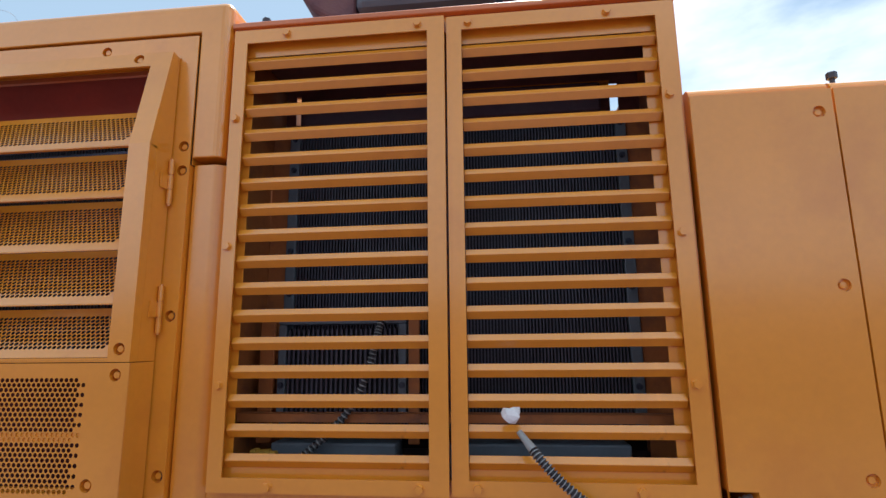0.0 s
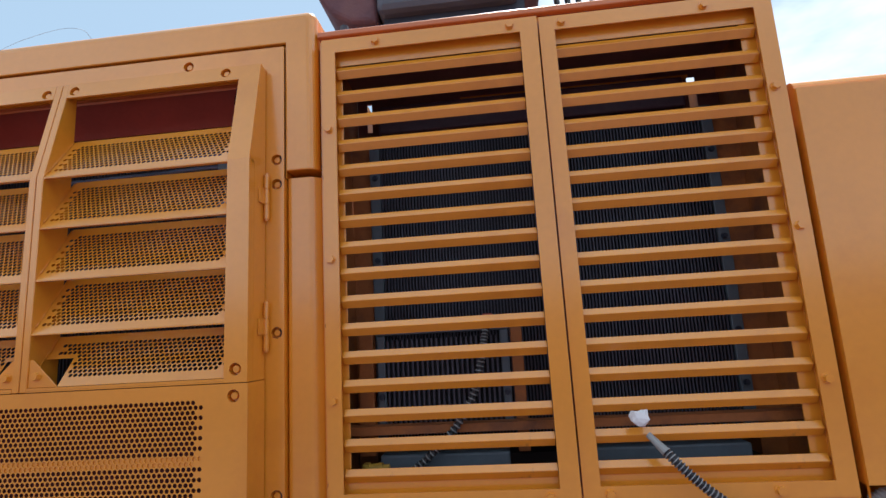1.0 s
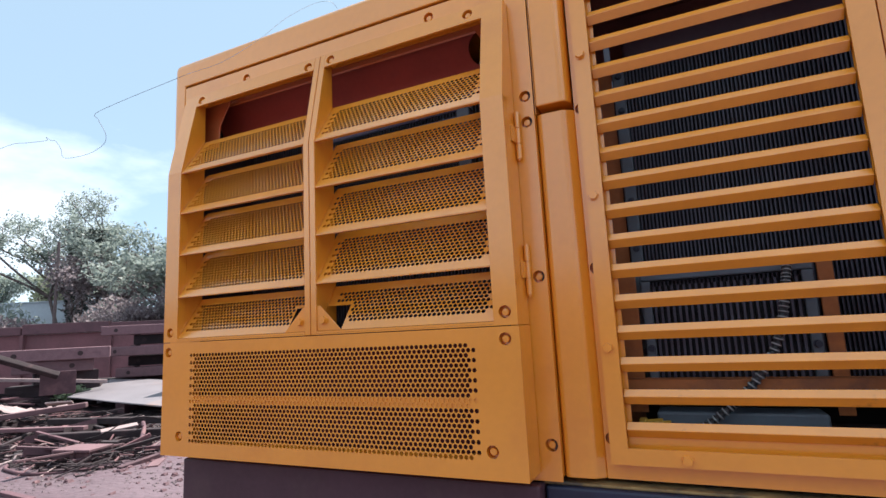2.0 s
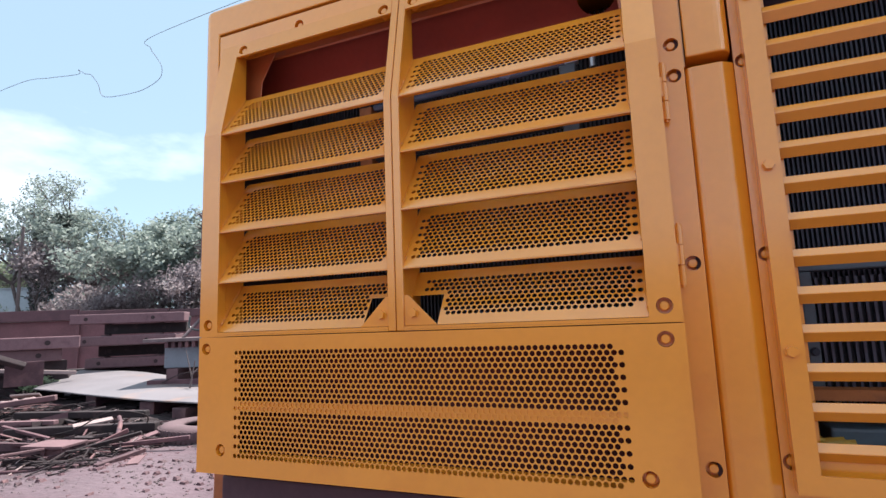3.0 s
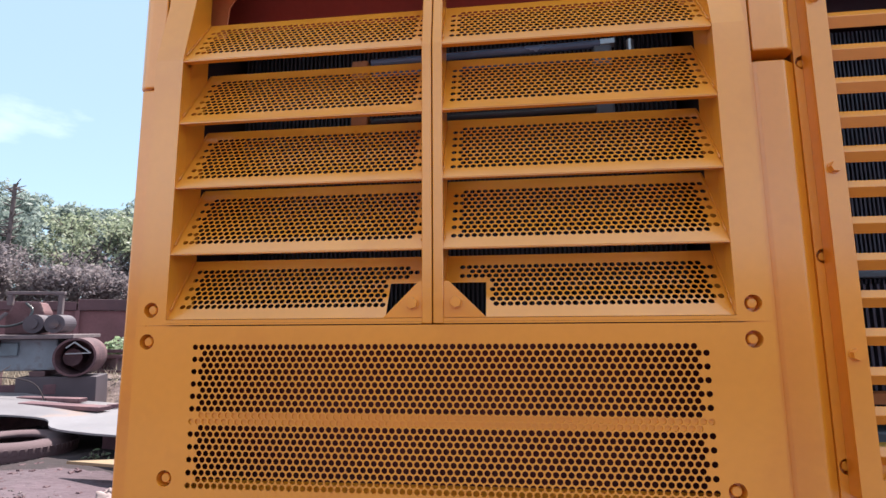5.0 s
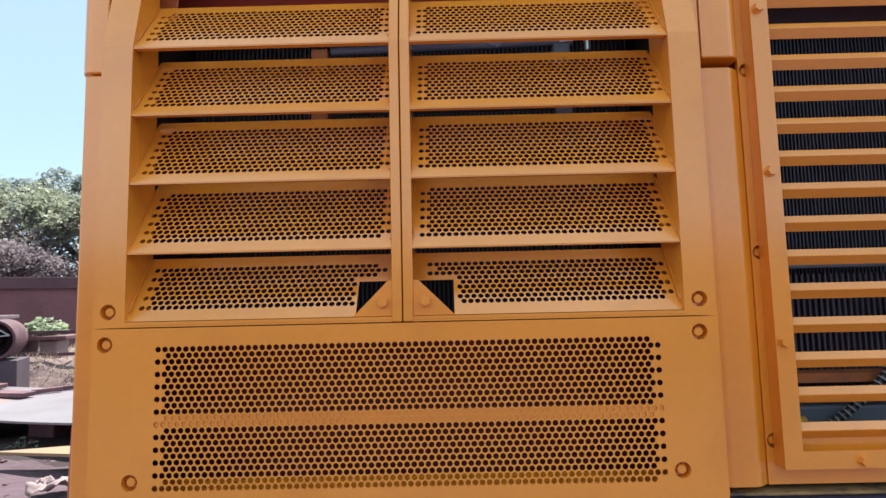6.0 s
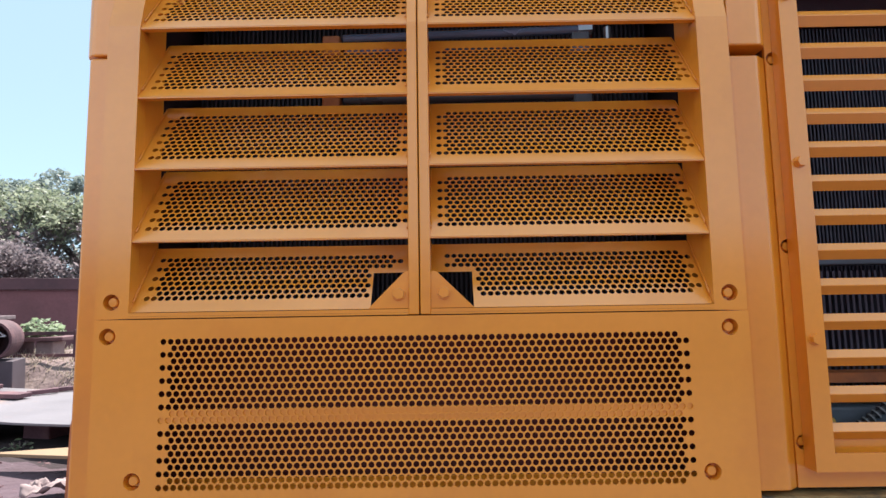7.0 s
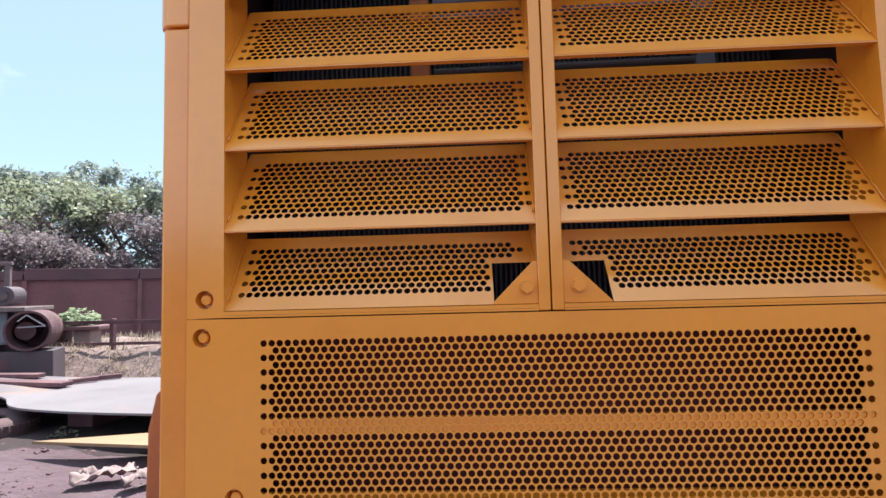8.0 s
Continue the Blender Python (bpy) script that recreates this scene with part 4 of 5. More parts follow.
# trees
def tree(x, y, h, spread, leaf, count, size, seed, label, bare=0.25, stems=1, thin=0.019, vines=()):
    r = random.Random(seed)
    root = new("tree")
    root.matrix_basis = pose(x, y, 0.1)
    tagged(root, label, "tree", "trees behind the wall")
    bm = bmesh.new()
    tips = []

    def limb(p, d, length, rad, depth):
        q, dd = Vector(p), Vector(d)
        n = 3
        for i in range(n):
            dd = (dd + Vector((r.uniform(-0.25, 0.25), r.uniform(-0.25, 0.25), r.uniform(-0.05, 0.2)))).normalized()
            nxt = q + dd * length / n
            rod(bm, q, nxt, rad * (1 - 0.28 * i / n), 6 if depth < 2 else 4, rad * (1 - 0.28 * (i + 1) / n), caps=False)
            q = nxt
            if depth >= 1:
                tips.append(q.copy())
        if depth < 3:
            for k in range(3 if depth else 4):
                a = r.uniform(0, 6.283)
                up = r.uniform(0.15, 0.9)
                limb(q, Vector((math.cos(a) * spread / 2.2, math.sin(a) * spread / 2.2, up)).normalized() * 0.8 + dd * 0.35, length * r.uniform(0.5, 0.72), rad * 0.55, depth + 1)
        else:
            tips.append(q.copy())

    for s in range(stems):
        a = 6.283 * s / max(stems, 1) + r.random()
        d = Vector((math.cos(a) * 0.3 * (stems > 1), math.sin(a) * 0.3 * (stems > 1), 1)).normalized()
        limb((0.15 * s, 0, 0), d, h * 0.42, thin * h / (1 + 0.5 * (stems > 1)), 0)
    top = max(t.z for t in tips)
    k = h / top
    bmesh.ops.scale(bm, vec=(k, k, k), verts=bm.verts[:])
    trunk = part("trunk", bm, BARK, root)
    tips = [t * k for t in tips]
    clumps = [(t, spread * r.uniform(0.10, 0.22)) for t in tips if t.z > h * bare]
    verts, faces = [], []
    for _ in range(count):
        t, rad = r.choice(clumps)
        d = Vector((r.gauss(0, 1), r.gauss(0, 1), r.gauss(0, 1))).normalized() * rad * r.random() ** 0.45
        c = t + Vector((d.x, d.y, d.z * 0.7))
        u = Vector((r.gauss(0, 1), r.gauss(0, 1), r.gauss(0, 0.7))).normalized()
        w = u.cross(Vector((r.gauss(0, 1), r.gauss(0, 1), r.gauss(0, 1)))).normalized()
        s = size * r.uniform(0.45, 1.2)
        i = len(verts)
        verts += [tuple(c + u * s), tuple(c + w * s * 0.5), tuple(c - u * s), tuple(c - w * s * 0.5)]
        faces.append((i, i + 1, i + 2, i + 3))
    crown = link("crown", from_lists("crown", verts, faces), leaf, root)
    crown["kind"] = "stuff"
    for dx, z0, z1, rad in vines:
        verts, faces = [], []
        for _ in range(900):
            c = Vector((dx + r.gauss(0, rad), r.gauss(0, rad), r.uniform(z0, z1)))
            u = Vector((r.gauss(0, 1), r.gauss(0, 1), r.gauss(0, 1))).normalized() * 0.11
            w = u.cross(Vector((r.gauss(0, 1), r.gauss(0, 1), r.gauss(0, 1)))).normalized() * 0.06
            i = len(verts)
            verts += [tuple(c + u), tuple(c + w), tuple(c - u), tuple(c - w)]
            faces.append((i, i + 1, i + 2, i + 3))
        vine = link("vine", from_lists("vine", verts, faces), LEAF_VINE, root, "dark vine leaves wrapped round a limb")
        vine["kind"] = "stuff"
    return root


GREEN, DARKG, DRY = "green leafy tree standing behind the wall", "dusty dark green tree behind the wall", "dry greyish brown leafless bush by the wall"
TREES = (
    (-25.2, 14.4, 8.8, 3.0, LEAF_DARK, 15000, 0.075, 11, "tall thin-crowned tree with dark vine-wrapped limbs", 0.45, 3, 0.016, ((0.0, 2.6, 5.6, 0.24), (-0.3, 5.5, 7.3, 0.20), (1.5, 5.6, 7.0, 0.22))),
    (-31.5, 12.6, 6.4, 3.0, LEAF_DARK, 6000, 0.12, 12, DARKG, 0.15, 1),
    (-24.0, 14.8, 5.4, 3.0, LEAF_GREY, 6000, 0.09, 13, DRY, 0.15, 2),
    (-18.8, 14.9, 5.9, 3.4, LEAF_DARK, 9500, 0.11, 14, GREEN, 0.10, 2),
    (-23.0, 17.4, 6.2, 3.2, LEAF_GREY, 6500, 0.12, 15, DRY, 0.15, 1),
    (-17.6, 17.5, 6.4, 3.2, LEAF_DARK, 8500, 0.12, 16, DARKG, 0.12, 1),
    (-16.0, 14.3, 4.2, 2.6, LEAF_GREY, 8000, 0.07, 17, DRY, 0.08, 3),
    (-18.8, 13.2, 3.0, 2.4, LEAF_GREY, 5000, 0.07, 18, DRY, 0.08, 3),
    (-13.8, 15.4, 3.8, 2.4, LEAF_GREY, 6000, 0.07, 19, DRY, 0.08, 3),
    (-14.9, 20.5, 6.5, 3.2, LEAF_DARK, 8000, 0.12, 20, DARKG, 0.12, 1),
    (-23.0, 24.0, 8.1, 4.0, LEAF_DARK, 11000, 0.14, 21, DARKG, 0.10, 1),
    (-18.8, 24.8, 7.7, 3.6, LEAF_DARK, 10000, 0.14, 22, DARKG, 0.10, 1),
    (-14.0, 19.0, 6.1, 2.4, LEAF_GREEN, 5500, 0.10, 23, "light green slender tree with several thin stems", 0.3, 3),
    (-12.4, 20.6, 6.7, 2.2, LEAF_GREEN, 2600, 0.10, 24, "thin half-bare tree with slender stems", 0.4, 3),
    (-16.0, 18.4, 4.6, 2.8, LEAF_GREY, 8000, 0.08, 25, DRY, 0.08, 3),
    (-11.2, 19.4, 4.6, 2.4, LEAF_GREY, 6000, 0.08, 26, DRY, 0.10, 3),
    (-9.0, 21.5, 5.8, 2.8, LEAF_DARK, 6500, 0.12, 27, DARKG, 0.12, 1),
    (-27.5, 20.5, 6.4, 3.4, LEAF_GREY, 7000, 0.13, 28, DRY, 0.12, 1),
    (-21.4, 15.8, 7.0, 3.2, LEAF_DARK, 10000, 0.11, 32, DARKG, 0.10, 2),
    (-34.0, 16.5, 6.0, 3.4, LEAF_GREEN, 7500, 0.13, 29, GREEN, 0.10, 1),
)
for row in TREES:
    tree(*row)
bm = bmesh.new()
rod(bm, (0, 0, 0), (0.06, 0, 6.2), 0.085, 10, 0.06)
for k in range(60):
    z = rng.uniform(3.6, 6.2)
    a = rng.uniform(0, 6.283)
    rod(bm, (0.05, 0, z), (0.05 + 0.3 * math.cos(a), 0.3 * math.sin(a), z + rng.uniform(-0.2, 0.25)), 0.03, 4, 0.01)
tagged(part("dead_trunk", bm, BARK, None, at=pose(-15.4, 14.3, 0.15)), "bare dark dead trunk standing by the wall", "tree trunk")


bm = bmesh.new()
rod(bm, (0, 0, 0), (0.05, 0.0, 5.9), 0.075, 10, 0.05)
rod(bm, (0.05, 0.0, 5.6), (-0.25, 0.1, 5.95), 0.03, 6, 0.02)
tagged(part("pole", bm, BARK, None, at=pose(-22.39, 11.87, 0.15)), "thin dark wooden pole standing behind the wall", "pole")


def tuft(name, x, y, z, w, d, h, count, mat, label, category, blade=0.05, kind="stuff"):
    verts, faces = [], []
    for _ in range(count):
        cx, cy = x + rng.uniform(-w, w), y + rng.uniform(-d, d)
        a, hh = rng.uniform(0, 6.283), h * rng.uniform(0.4, 1.2)
        lean = Vector((rng.gauss(0, 0.35), rng.gauss(0, 0.35), 1)).normalized() * hh
        s = Vector((math.cos(a), math.sin(a), 0)) * blade
        p = Vector((cx, cy, z))
        i = len(verts)
        verts += [tuple(p - s), tuple(p + s), tuple(p + lean + s * 0.3), tuple(p + lean - s * 0.3)]
        faces.append((i, i + 1, i + 2, i + 3))
    return tagged(link(name, from_lists(name, verts, faces), mat, None), label, category, kind=kind)


def bank_height(x, y):
    """A low earth bank behind the steel plate."""
    rise = min(max((y - 8.25) / 0.95, 0.0), 1.0)
    fall = min(max((13.2 - y) / 1.5, 0.0), 1.0)
    return 0.12 + (0.54 + 0.10 * noise.noise((x * 0.9, y * 0.9, 2.2)) + 0.05 * noise.noise((x * 3.1, y * 3.1, 5.2))) * rise * rise * (3 - 2 * rise) * fall


def earth_bank():
    nx, ny, verts, faces = 70, 44, [], []
    for j in range(ny):
        for i in range(nx):
            x, y = -9.8 + i * 0.16, 8.15 + j * 0.12
            edge = min(i, nx - 1 - i) / 12
            verts.append((x, y, 0.05 + (bank_height(x, y) - 0.05) * min(edge, 1.0)))
    for j in range(ny - 1):
        for i in range(nx - 1):
            faces.append((j * nx + i, j * nx + i + 1, (j + 1) * nx + i + 1, (j + 1) * nx + i))
    tagged(link("earth_bank", from_lists("earth_bank", verts, faces), BANK, None, smooth=True), "low bank of pale dry earth behind the plate", "earth bank", kind="structure")


earth_bank()
tuft("dry_grass", -12.0, 12.5, 0.15, 4.5, 1.8, 0.45, 8000, GRASS, "pale dry grass along the foot of the wall", "grass", 0.02)


def bank_grass():
    """Sparse dry blades and crumbs on the bank, thick in places."""
    verts, faces = [], []
    for _ in range(9000):
        x, y = rng.uniform(-9.0, 0.6), 8.35 + 2.4 * rng.random() ** 1.4
        if noise.noise((x * 1.3, y * 1.3, 9.1)) < rng.uniform(-0.5, 0.25):
            continue
        h = rng.uniform(0.04, 0.17)
        p = Vector((x, y, bank_height(x, y) - 0.01))
        a = rng.uniform(0, 6.283)
        lean = Vector((rng.gauss(0, 0.6), rng.gauss(0, 0.6), 1)).normalized() * h
        w = Vector((math.cos(a), math.sin(a), 0)) * rng.uniform(0.006, 0.014)
        i = len(verts)
        verts.extend((tuple(p - w), tuple(p + w), tuple(p + lean + w * 0.3), tuple(p + lean - w * 0.3)))
        faces.append((i, i + 1, i + 2, i + 3))
    tagged(link("bank_grass", from_lists("bank_grass", verts, faces), GRASS, None), "sparse pale dry grass on the bank", "grass", kind="stuff")


bank_grass()


def undergrowth(seed, mat, near, far, label):
    q = random.Random(seed)
    verts, faces = [], []
    a, b = Vector((-31.0, 5.2, 0)), Vector((-4.0, 21.4, 0))
    for _ in range(26000):
        t = q.random()
        p = a.lerp(b, t)
        low = math.exp(-((t - 0.33) / 0.07) ** 2)
        top = 2.9 - 0.9 * low + 1.1 * noise.noise((t * 14, 0.3, seed)) + 0.6 * noise.noise((t * 45, 0.9, seed))
        c = p + Vector((-0.52, 0.86, 0)) * q.uniform(near, far)
        c.z = 1.0 + (top - 0.4) * q.random() ** 0.8
        u = Vector((q.gauss(0, 1), q.gauss(0, 1), q.gauss(0, 1.2))).normalized()
        w = u.cross(Vector((q.gauss(0, 1), q.gauss(0, 1), q.gauss(0, 1)))).normalized()
        s = q.uniform(0.05, 0.16)
        i = len(verts)
        verts += [tuple(c + u * s), tuple(c + w * s * 0.4), tuple(c - u * s), tuple(c - w * s * 0.4)]
        faces.append((i, i + 1, i + 2, i + 3))
    tagged(link("undergrowth", from_lists("undergrowth", verts, faces), mat, None), label, "undergrowth", kind="stuff")


undergrowth(77, LEAF_GREY, 0.3, 2.2, "dry grey tangled undergrowth behind the wall")
undergrowth(78, LEAF_DARK, 1.6, 5.0, "dark green undergrowth behind the wall, leaves paled for haze")


def shrub(x, y, z, r, count, size, mat, label, seed):
    q = random.Random(seed)
    verts, faces = [], []
    for _ in range(count):
        d = Vector((q.gauss(0, 1), q.gauss(0, 1), abs(q.gauss(0, 0.7)))).normalized() * r * q.random() ** 0.4
        c = Vector((0, 0, 0)) + Vector((d.x, d.y, d.z * 0.75))
        u = Vector((q.gauss(0, 1), q.gauss(0, 1), q.gauss(0, 0.4))).normalized()
        w = u.cross(Vector((q.gauss(0, 0.5), q.gauss(0, 0.5), 1))).normalized()
        s = size * q.uniform(0.5, 1.2)
        i = len(verts)
        verts += [tuple(c + u * s), tuple(c + w * s * 0.6), tuple(c - u * s), tuple(c - w * s * 0.6)]
        faces.append((i, i + 1, i + 2, i + 3))
    root = new("shrub")
    root.matrix_basis = pose(x, y, z)
    tagged(root, label, "shrub")
    bm = bmesh.new()
    for k in range(9):
        a = k * 0.7
        rod(bm, (0, 0, -0.05), (0.5 * r * math.cos(a), 0.5 * r * math.sin(a), 0.5 * r), 0.015, 5, 0.006)
    part("stems", bm, BARK, root)
    leaves = link("leaves", from_lists("leaves", verts, faces), mat, root)
    leaves["kind"] = "stuff"


shrub(-7.68, 9.86, 1.09, 0.46, 420, 0.075, LEAF_FRESH, "fresh green shrub growing over scrap by the wall", 41)
shrub(-3.90, 4.75, 0.18, 0.16, 60, 0.035, LEAF_FRESH, "small green weed under the steel plate", 42)
shrub(-12.4, 7.0, 0.45, 0.45, 260, 0.08, LEAF_FRESH, "pale green weed beside the beams", 43)

# scrap under the shrub
heap = yard_thing("scrap_block", -7.62, 9.75, 0.53, 8, "flat rusty slab on blocks overgrown with a shrub", "scrap")
part("slab", new_box(-0.75, 0.62, -0.3, 0.35, 0.46, 0.54, 0.015), WOOD, heap)
part("block", new_box(-0.6, -0.2, -0.2, 0.3, 0, 0.455, 0.03), RUST_DARK, heap)
part("block", new_box(0.1, 0.42, -0.22, 0.2, 0.12, 0.455, 0.03), RAG, heap)
part("block", new_box(0.0, 0.55, -0.2, 0.25, -0.02, 0.115, 0.03), RUST_DARK, heap)

# low rail fence
fence = yard_thing("rail_fence", -5.80, 9.3, -0.12, -1.5, "low rusty rail fence in dry grass", "fence")
for x in (-2.1, -0.72, 0.45, 1.7, 3.0):
    part("post", new_box(x - 0.04, x + 0.04, -0.05, 0.05, 0, 1.34, 0.01), RUST_DARK, fence)
part("rail", new_box(-2.4, 3.4, -0.07, -0.051, 1.24, 1.31, 0.004), RUST_DARK, fence)
part("rail", new_box(-2.4, 3.4, -0.07, -0.051, 0.83, 0.89, 0.004), RUST_DARK, fence)
for x in [0.55 + 0.09 * k for k in range(12)]:
    part("bar", new_box(x, x + 0.02, -0.05, -0.03, 0.895, 1.238), RUST_DARK, fence)


# large pale plate lying on scrap
def plate_thing(name, corners, z, thick, mat, label):
    bm = bmesh.new()
    prism(bm, corners, z - thick, z, axis="z", bevel=0.004)
    for q in bm.verts:
        q.co.z += 0.012 * noise.noise((q.co.x * 0.6, q.co.y * 0.6, 1.0))
    return tagged(part(name, bm, mat, None), label, "steel plate")


def sagging_plate():
    """A long sheet, raised at the back on one end and slightly sagging."""
    near = ((-11.9, 6.55, 0.53), (-7.5, 5.65, 0.52), (-5.3, 5.38, 0.52), (-4.45, 4.80, 0.49), (-2.7, 4.46, 0.475), (-1.4, 4.4, 0.475))
    far = ((-13.2, 8.4, 0.75), (-10.8, 8.4, 0.70), (-7.0, 7.3, 0.52), (-5.5, 7.02, 0.46), (-4.2, 6.9, 0.455), (-1.4, 6.8, 0.455))
    a, b = smooth_line(near, 6), smooth_line(far, 6)
    rows, verts, faces = 7, [], []
    for low in (0.0, 0.022):
        for p, q in zip(a, b):
            for k in range(rows):
                c = Vector(p).lerp(Vector(q), k / (rows - 1))
                verts.append((c.x, c.y, c.z - low + 0.012 * noise.noise((c.x * 0.6, c.y * 0.6, 1.0))))
    n = len(a)
    half = n * rows
    for i in range(n - 1):
        for k in range(rows - 1):
            v = i * rows + k
            faces.append((v, v + rows, v + rows + 1, v + 1))
            faces.append((half + v + 1, half + v + rows + 1, half + v + rows, half + v))
    rim = [i * rows for i in range(n)] + [(n - 1) * rows + k for k in range(1, rows)] + [i * rows + rows - 1 for i in range(n - 2, -1, -1)] + list(range(rows - 2, 0, -1))
    for u, v in zip(rim, rim[1:] + rim[:1]):
        faces.append((u, u + half, v + half, v))
    tagged(link("steel_plate", from_lists("steel_plate", verts, faces), PALE_PLATE, None), "large pale galvanised steel plate lying on scrap", "steel plate")


sagging_plate()
plate_thing("sandy_plate", [(-3.72, 4.12), (-2.46, 3.92), (-1.2, 3.9), (-1.2, 4.5), (-2.72, 4.34)], 0.325, 0.03, YELLOW_PLATE, "sandy yellow painted plate on the ground")
for x, y, z in ((-9.6, 7.2, 0.18), (-7.4, 6.6, 0.14), (-6.3, 6.4, 0.09), (-3.9, 6.0, 0.09), (-2.2, 6.0, 0.09)):
    tagged(part("sleeper", new_box(-0.16, 0.16, -0.9, 0.9, 0, 0.33, 0.015), RUST_DARK, None, at=pose(x, y, z, 0, 0, rng.uniform(-8, 8))), "dark steel sleeper holding up the plate", "sleeper", "sleepers under the plate")


def beam(name, x, y, z, length, w, h, turn, mat, label, tilt=0.0, group=""):
    bm = bmesh.new()
    t = 0.05
    box(bm, -length / 2, length / 2, -w / 2, w / 2, 0, t, 0.006)
    box(bm, -length / 2, length / 2, -w / 2, w / 2, h - t, h, 0.006)
    box(bm, -length / 2 + 0.01, length / 2 - 0.01, -w / 2 + 0.03, w / 2 - 0.03, t + 0.001, h - t - 0.001)
    for x0 in (-length * 0.3, length * 0.1):
        rod(bm, (x0, -w / 2 + 0.028, h / 2), (x0, -w / 2 + 0.02, h / 2), h * 0.16, 12)
    return tagged(part(name, bm, mat, None, at=pose(x, y, z, 0, tilt, turn)), label, "steel beam", group)


def stacked_beam(x, y, z, length, w, h, turn, label, mat):
    """A solid rust-dusty beam; a dark disc near each end paints a bore's shade."""
    ob = part("stacked_beam", new_box(-length / 2, length / 2, -w / 2, w / 2, 0, h, 0.022, 2), mat, None, at=pose(x, y, z, 0, 0, turn))
    tagged(ob, label, "steel beam", "stacked beams")
    for dx in (-length * 0.36, length * 0.22):
        bm = bmesh.new()
        rod(bm, (dx, -w / 2 - 0.004, h * 0.5), (dx, -w / 2 + 0.02, h * 0.5), h * 0.2, 14)
        part("bore", bm, INNER, ob, "dark disc painting in the shade of a round bore")


# Set-back beams are near-black, painting in the shade between the others.
STACK = ((0.1, 3.0, 34, 0.0), (-0.25, 3.3, 37, 0.35), (0.25, 2.4, 31, 0.0), (0.15, 1.9, 36, 0.45), (0.0, 2.6, 30, 0.0), (0.35, 2.0, 39, 0.4), (0.02, 2.8, 33, 0.05))
for i, (off, length, turn, back) in enumerate(STACK):
    stacked_beam(-12.28 + 0.82 * off - 0.56 * back, 9.06 + 0.57 * off + 0.82 * back, 0.20 + i * 0.288, length, 0.62 + 0.1 * math.sin(i * 1.9), 0.252 + 0.018 * (i % 2), turn,
                 "dusty rusty steel beam in a high stack", SCRAP_SHADE if back > 0.2 else STACKED)
    if i < 6:
        for dx in (-0.6, 0.7):
            tagged(part("spacer", new_box(-0.06, 0.06, -0.18, 0.18, 0, 0.0358 - 0.018 * (i % 2), 0.003), WOOD, None, at=pose(-12.32 + dx * 0.82, 9.14 + dx * 0.57, 0.20 + i * 0.288 + 0.2522 + 0.018 * (i % 2), 0, 0, 34)),
                   "timber spacer between stacked beams", "spacer", "spacers in the beam stack")
# The lower three are near-black for the shade under the top beams.
for i, (length, dx, turn, back) in enumerate(((1.5, 0.1, 60, 0.45), (1.9, 0.0, 52, 0.40), (1.3, 0.2, 66, 0.35), (1.6, -0.05, 60, 0.1), (2.2, 0.0, 56, 0.0))):
    stacked_beam(-12.75 + 0.5 * dx - 0.8 * back, 6.75 + 0.8 * dx + 0.5 * back, 0.22 + i * 0.285, length, 0.6, 0.284, turn, "dusty rusty steel beam in a low stack", SCRAP_SHADE if i < 3 else STACKED)
beam("steel_beam", -8.9, 8.95, 0.16, 6.0, 0.4, 0.28, 6, RUST, "long rusty beam behind the plate")

# heavy machine bed and ring-shaped part beside it
bed = yard_thing("machine_bed", -8.10, 7.62, 0.74, 22, "grey steel machine bed with overhanging top plate", "machine bed")
part("body", new_box(-0.70, 0.85, -0.25, 0.75, 0.16, 0.70, 0.02), BED_PAINT, bed)
part("top_plate", new_box(-1.05, 1.15, -0.45, 0.9, 0.705, 0.775, 0.012), STONE, bed)
for x in (-0.5, 0.6):
    part("foot", new_box(x - 0.12, x + 0.12, -0.3, 0.8, -0.235, 0.155, 0.01), WOOD, bed)
part("box", new_box(0.02, 0.28, -0.30, -0.255, 0.42, 0.64, 0.01), TANK, bed)
for k in range(5):
    part("stub", new_box(-0.62 + 0.14 * k, -0.55 + 0.14 * k, -0.40, -0.26, 0.58, 0.70, 0.005), RUST_DARK, bed)
part("skid", new_box(-0.95, 0.95, -0.42, -0.31, -0.235, -0.06, 0.012), RUST_DARK, bed)
bm = bmesh.new()
prism(bm, [(-0.15, 0.777), (0.42, 0.777), (0.44, 1.18), (0.34, 1.36), (-0.02, 1.38), (-0.16, 1.10)], 0.15, 0.55, bevel=0.03)
part("housing", bm, RUST, bed, "rusty rounded gear housing")
bm = bmesh.new()
box(bm, -0.20, 0.72, 0.20, 0.30, 1.50, 1.56, 0.012)
box(bm, -0.18, -0.10, 0.20, 0.30, 1.30, 1.499, 0.01)
box(bm, 0.62, 0.70, 0.20, 0.30, 1.13, 1.499, 0.01)
part("bracket", bm, STONE, bed)
bm = bmesh.new()
rod(bm, (-0.34, -0.2, 0.775), (-0.12, 0.1, 1.16), 0.035, 8)
part("lever", bm, STONE, bed)
link("hose_loop", tube("hose_loop", smooth_line([(-0.30, 0.0, 1.22), (-0.28, -0.05, 1.0), (-0.05, -0.1, 0.92), (0.22, -0.05, 1.0), (0.30, 0.05, 1.2), (0.16, 0.12, 1.34)], 8), 0.022, 8), RUBBER, bed, smooth=True)
for x in (0.48, 0.80):
    bm = bmesh.new()
    rod(bm, (x, -0.32, 0.965), (x, 0.2, 0.965), 0.16, 24)
    rod(bm, (x, -0.36, 0.965), (x, -0.325, 0.965), 0.08, 16)
    part("roller", bm, GREY_STEEL, bed)
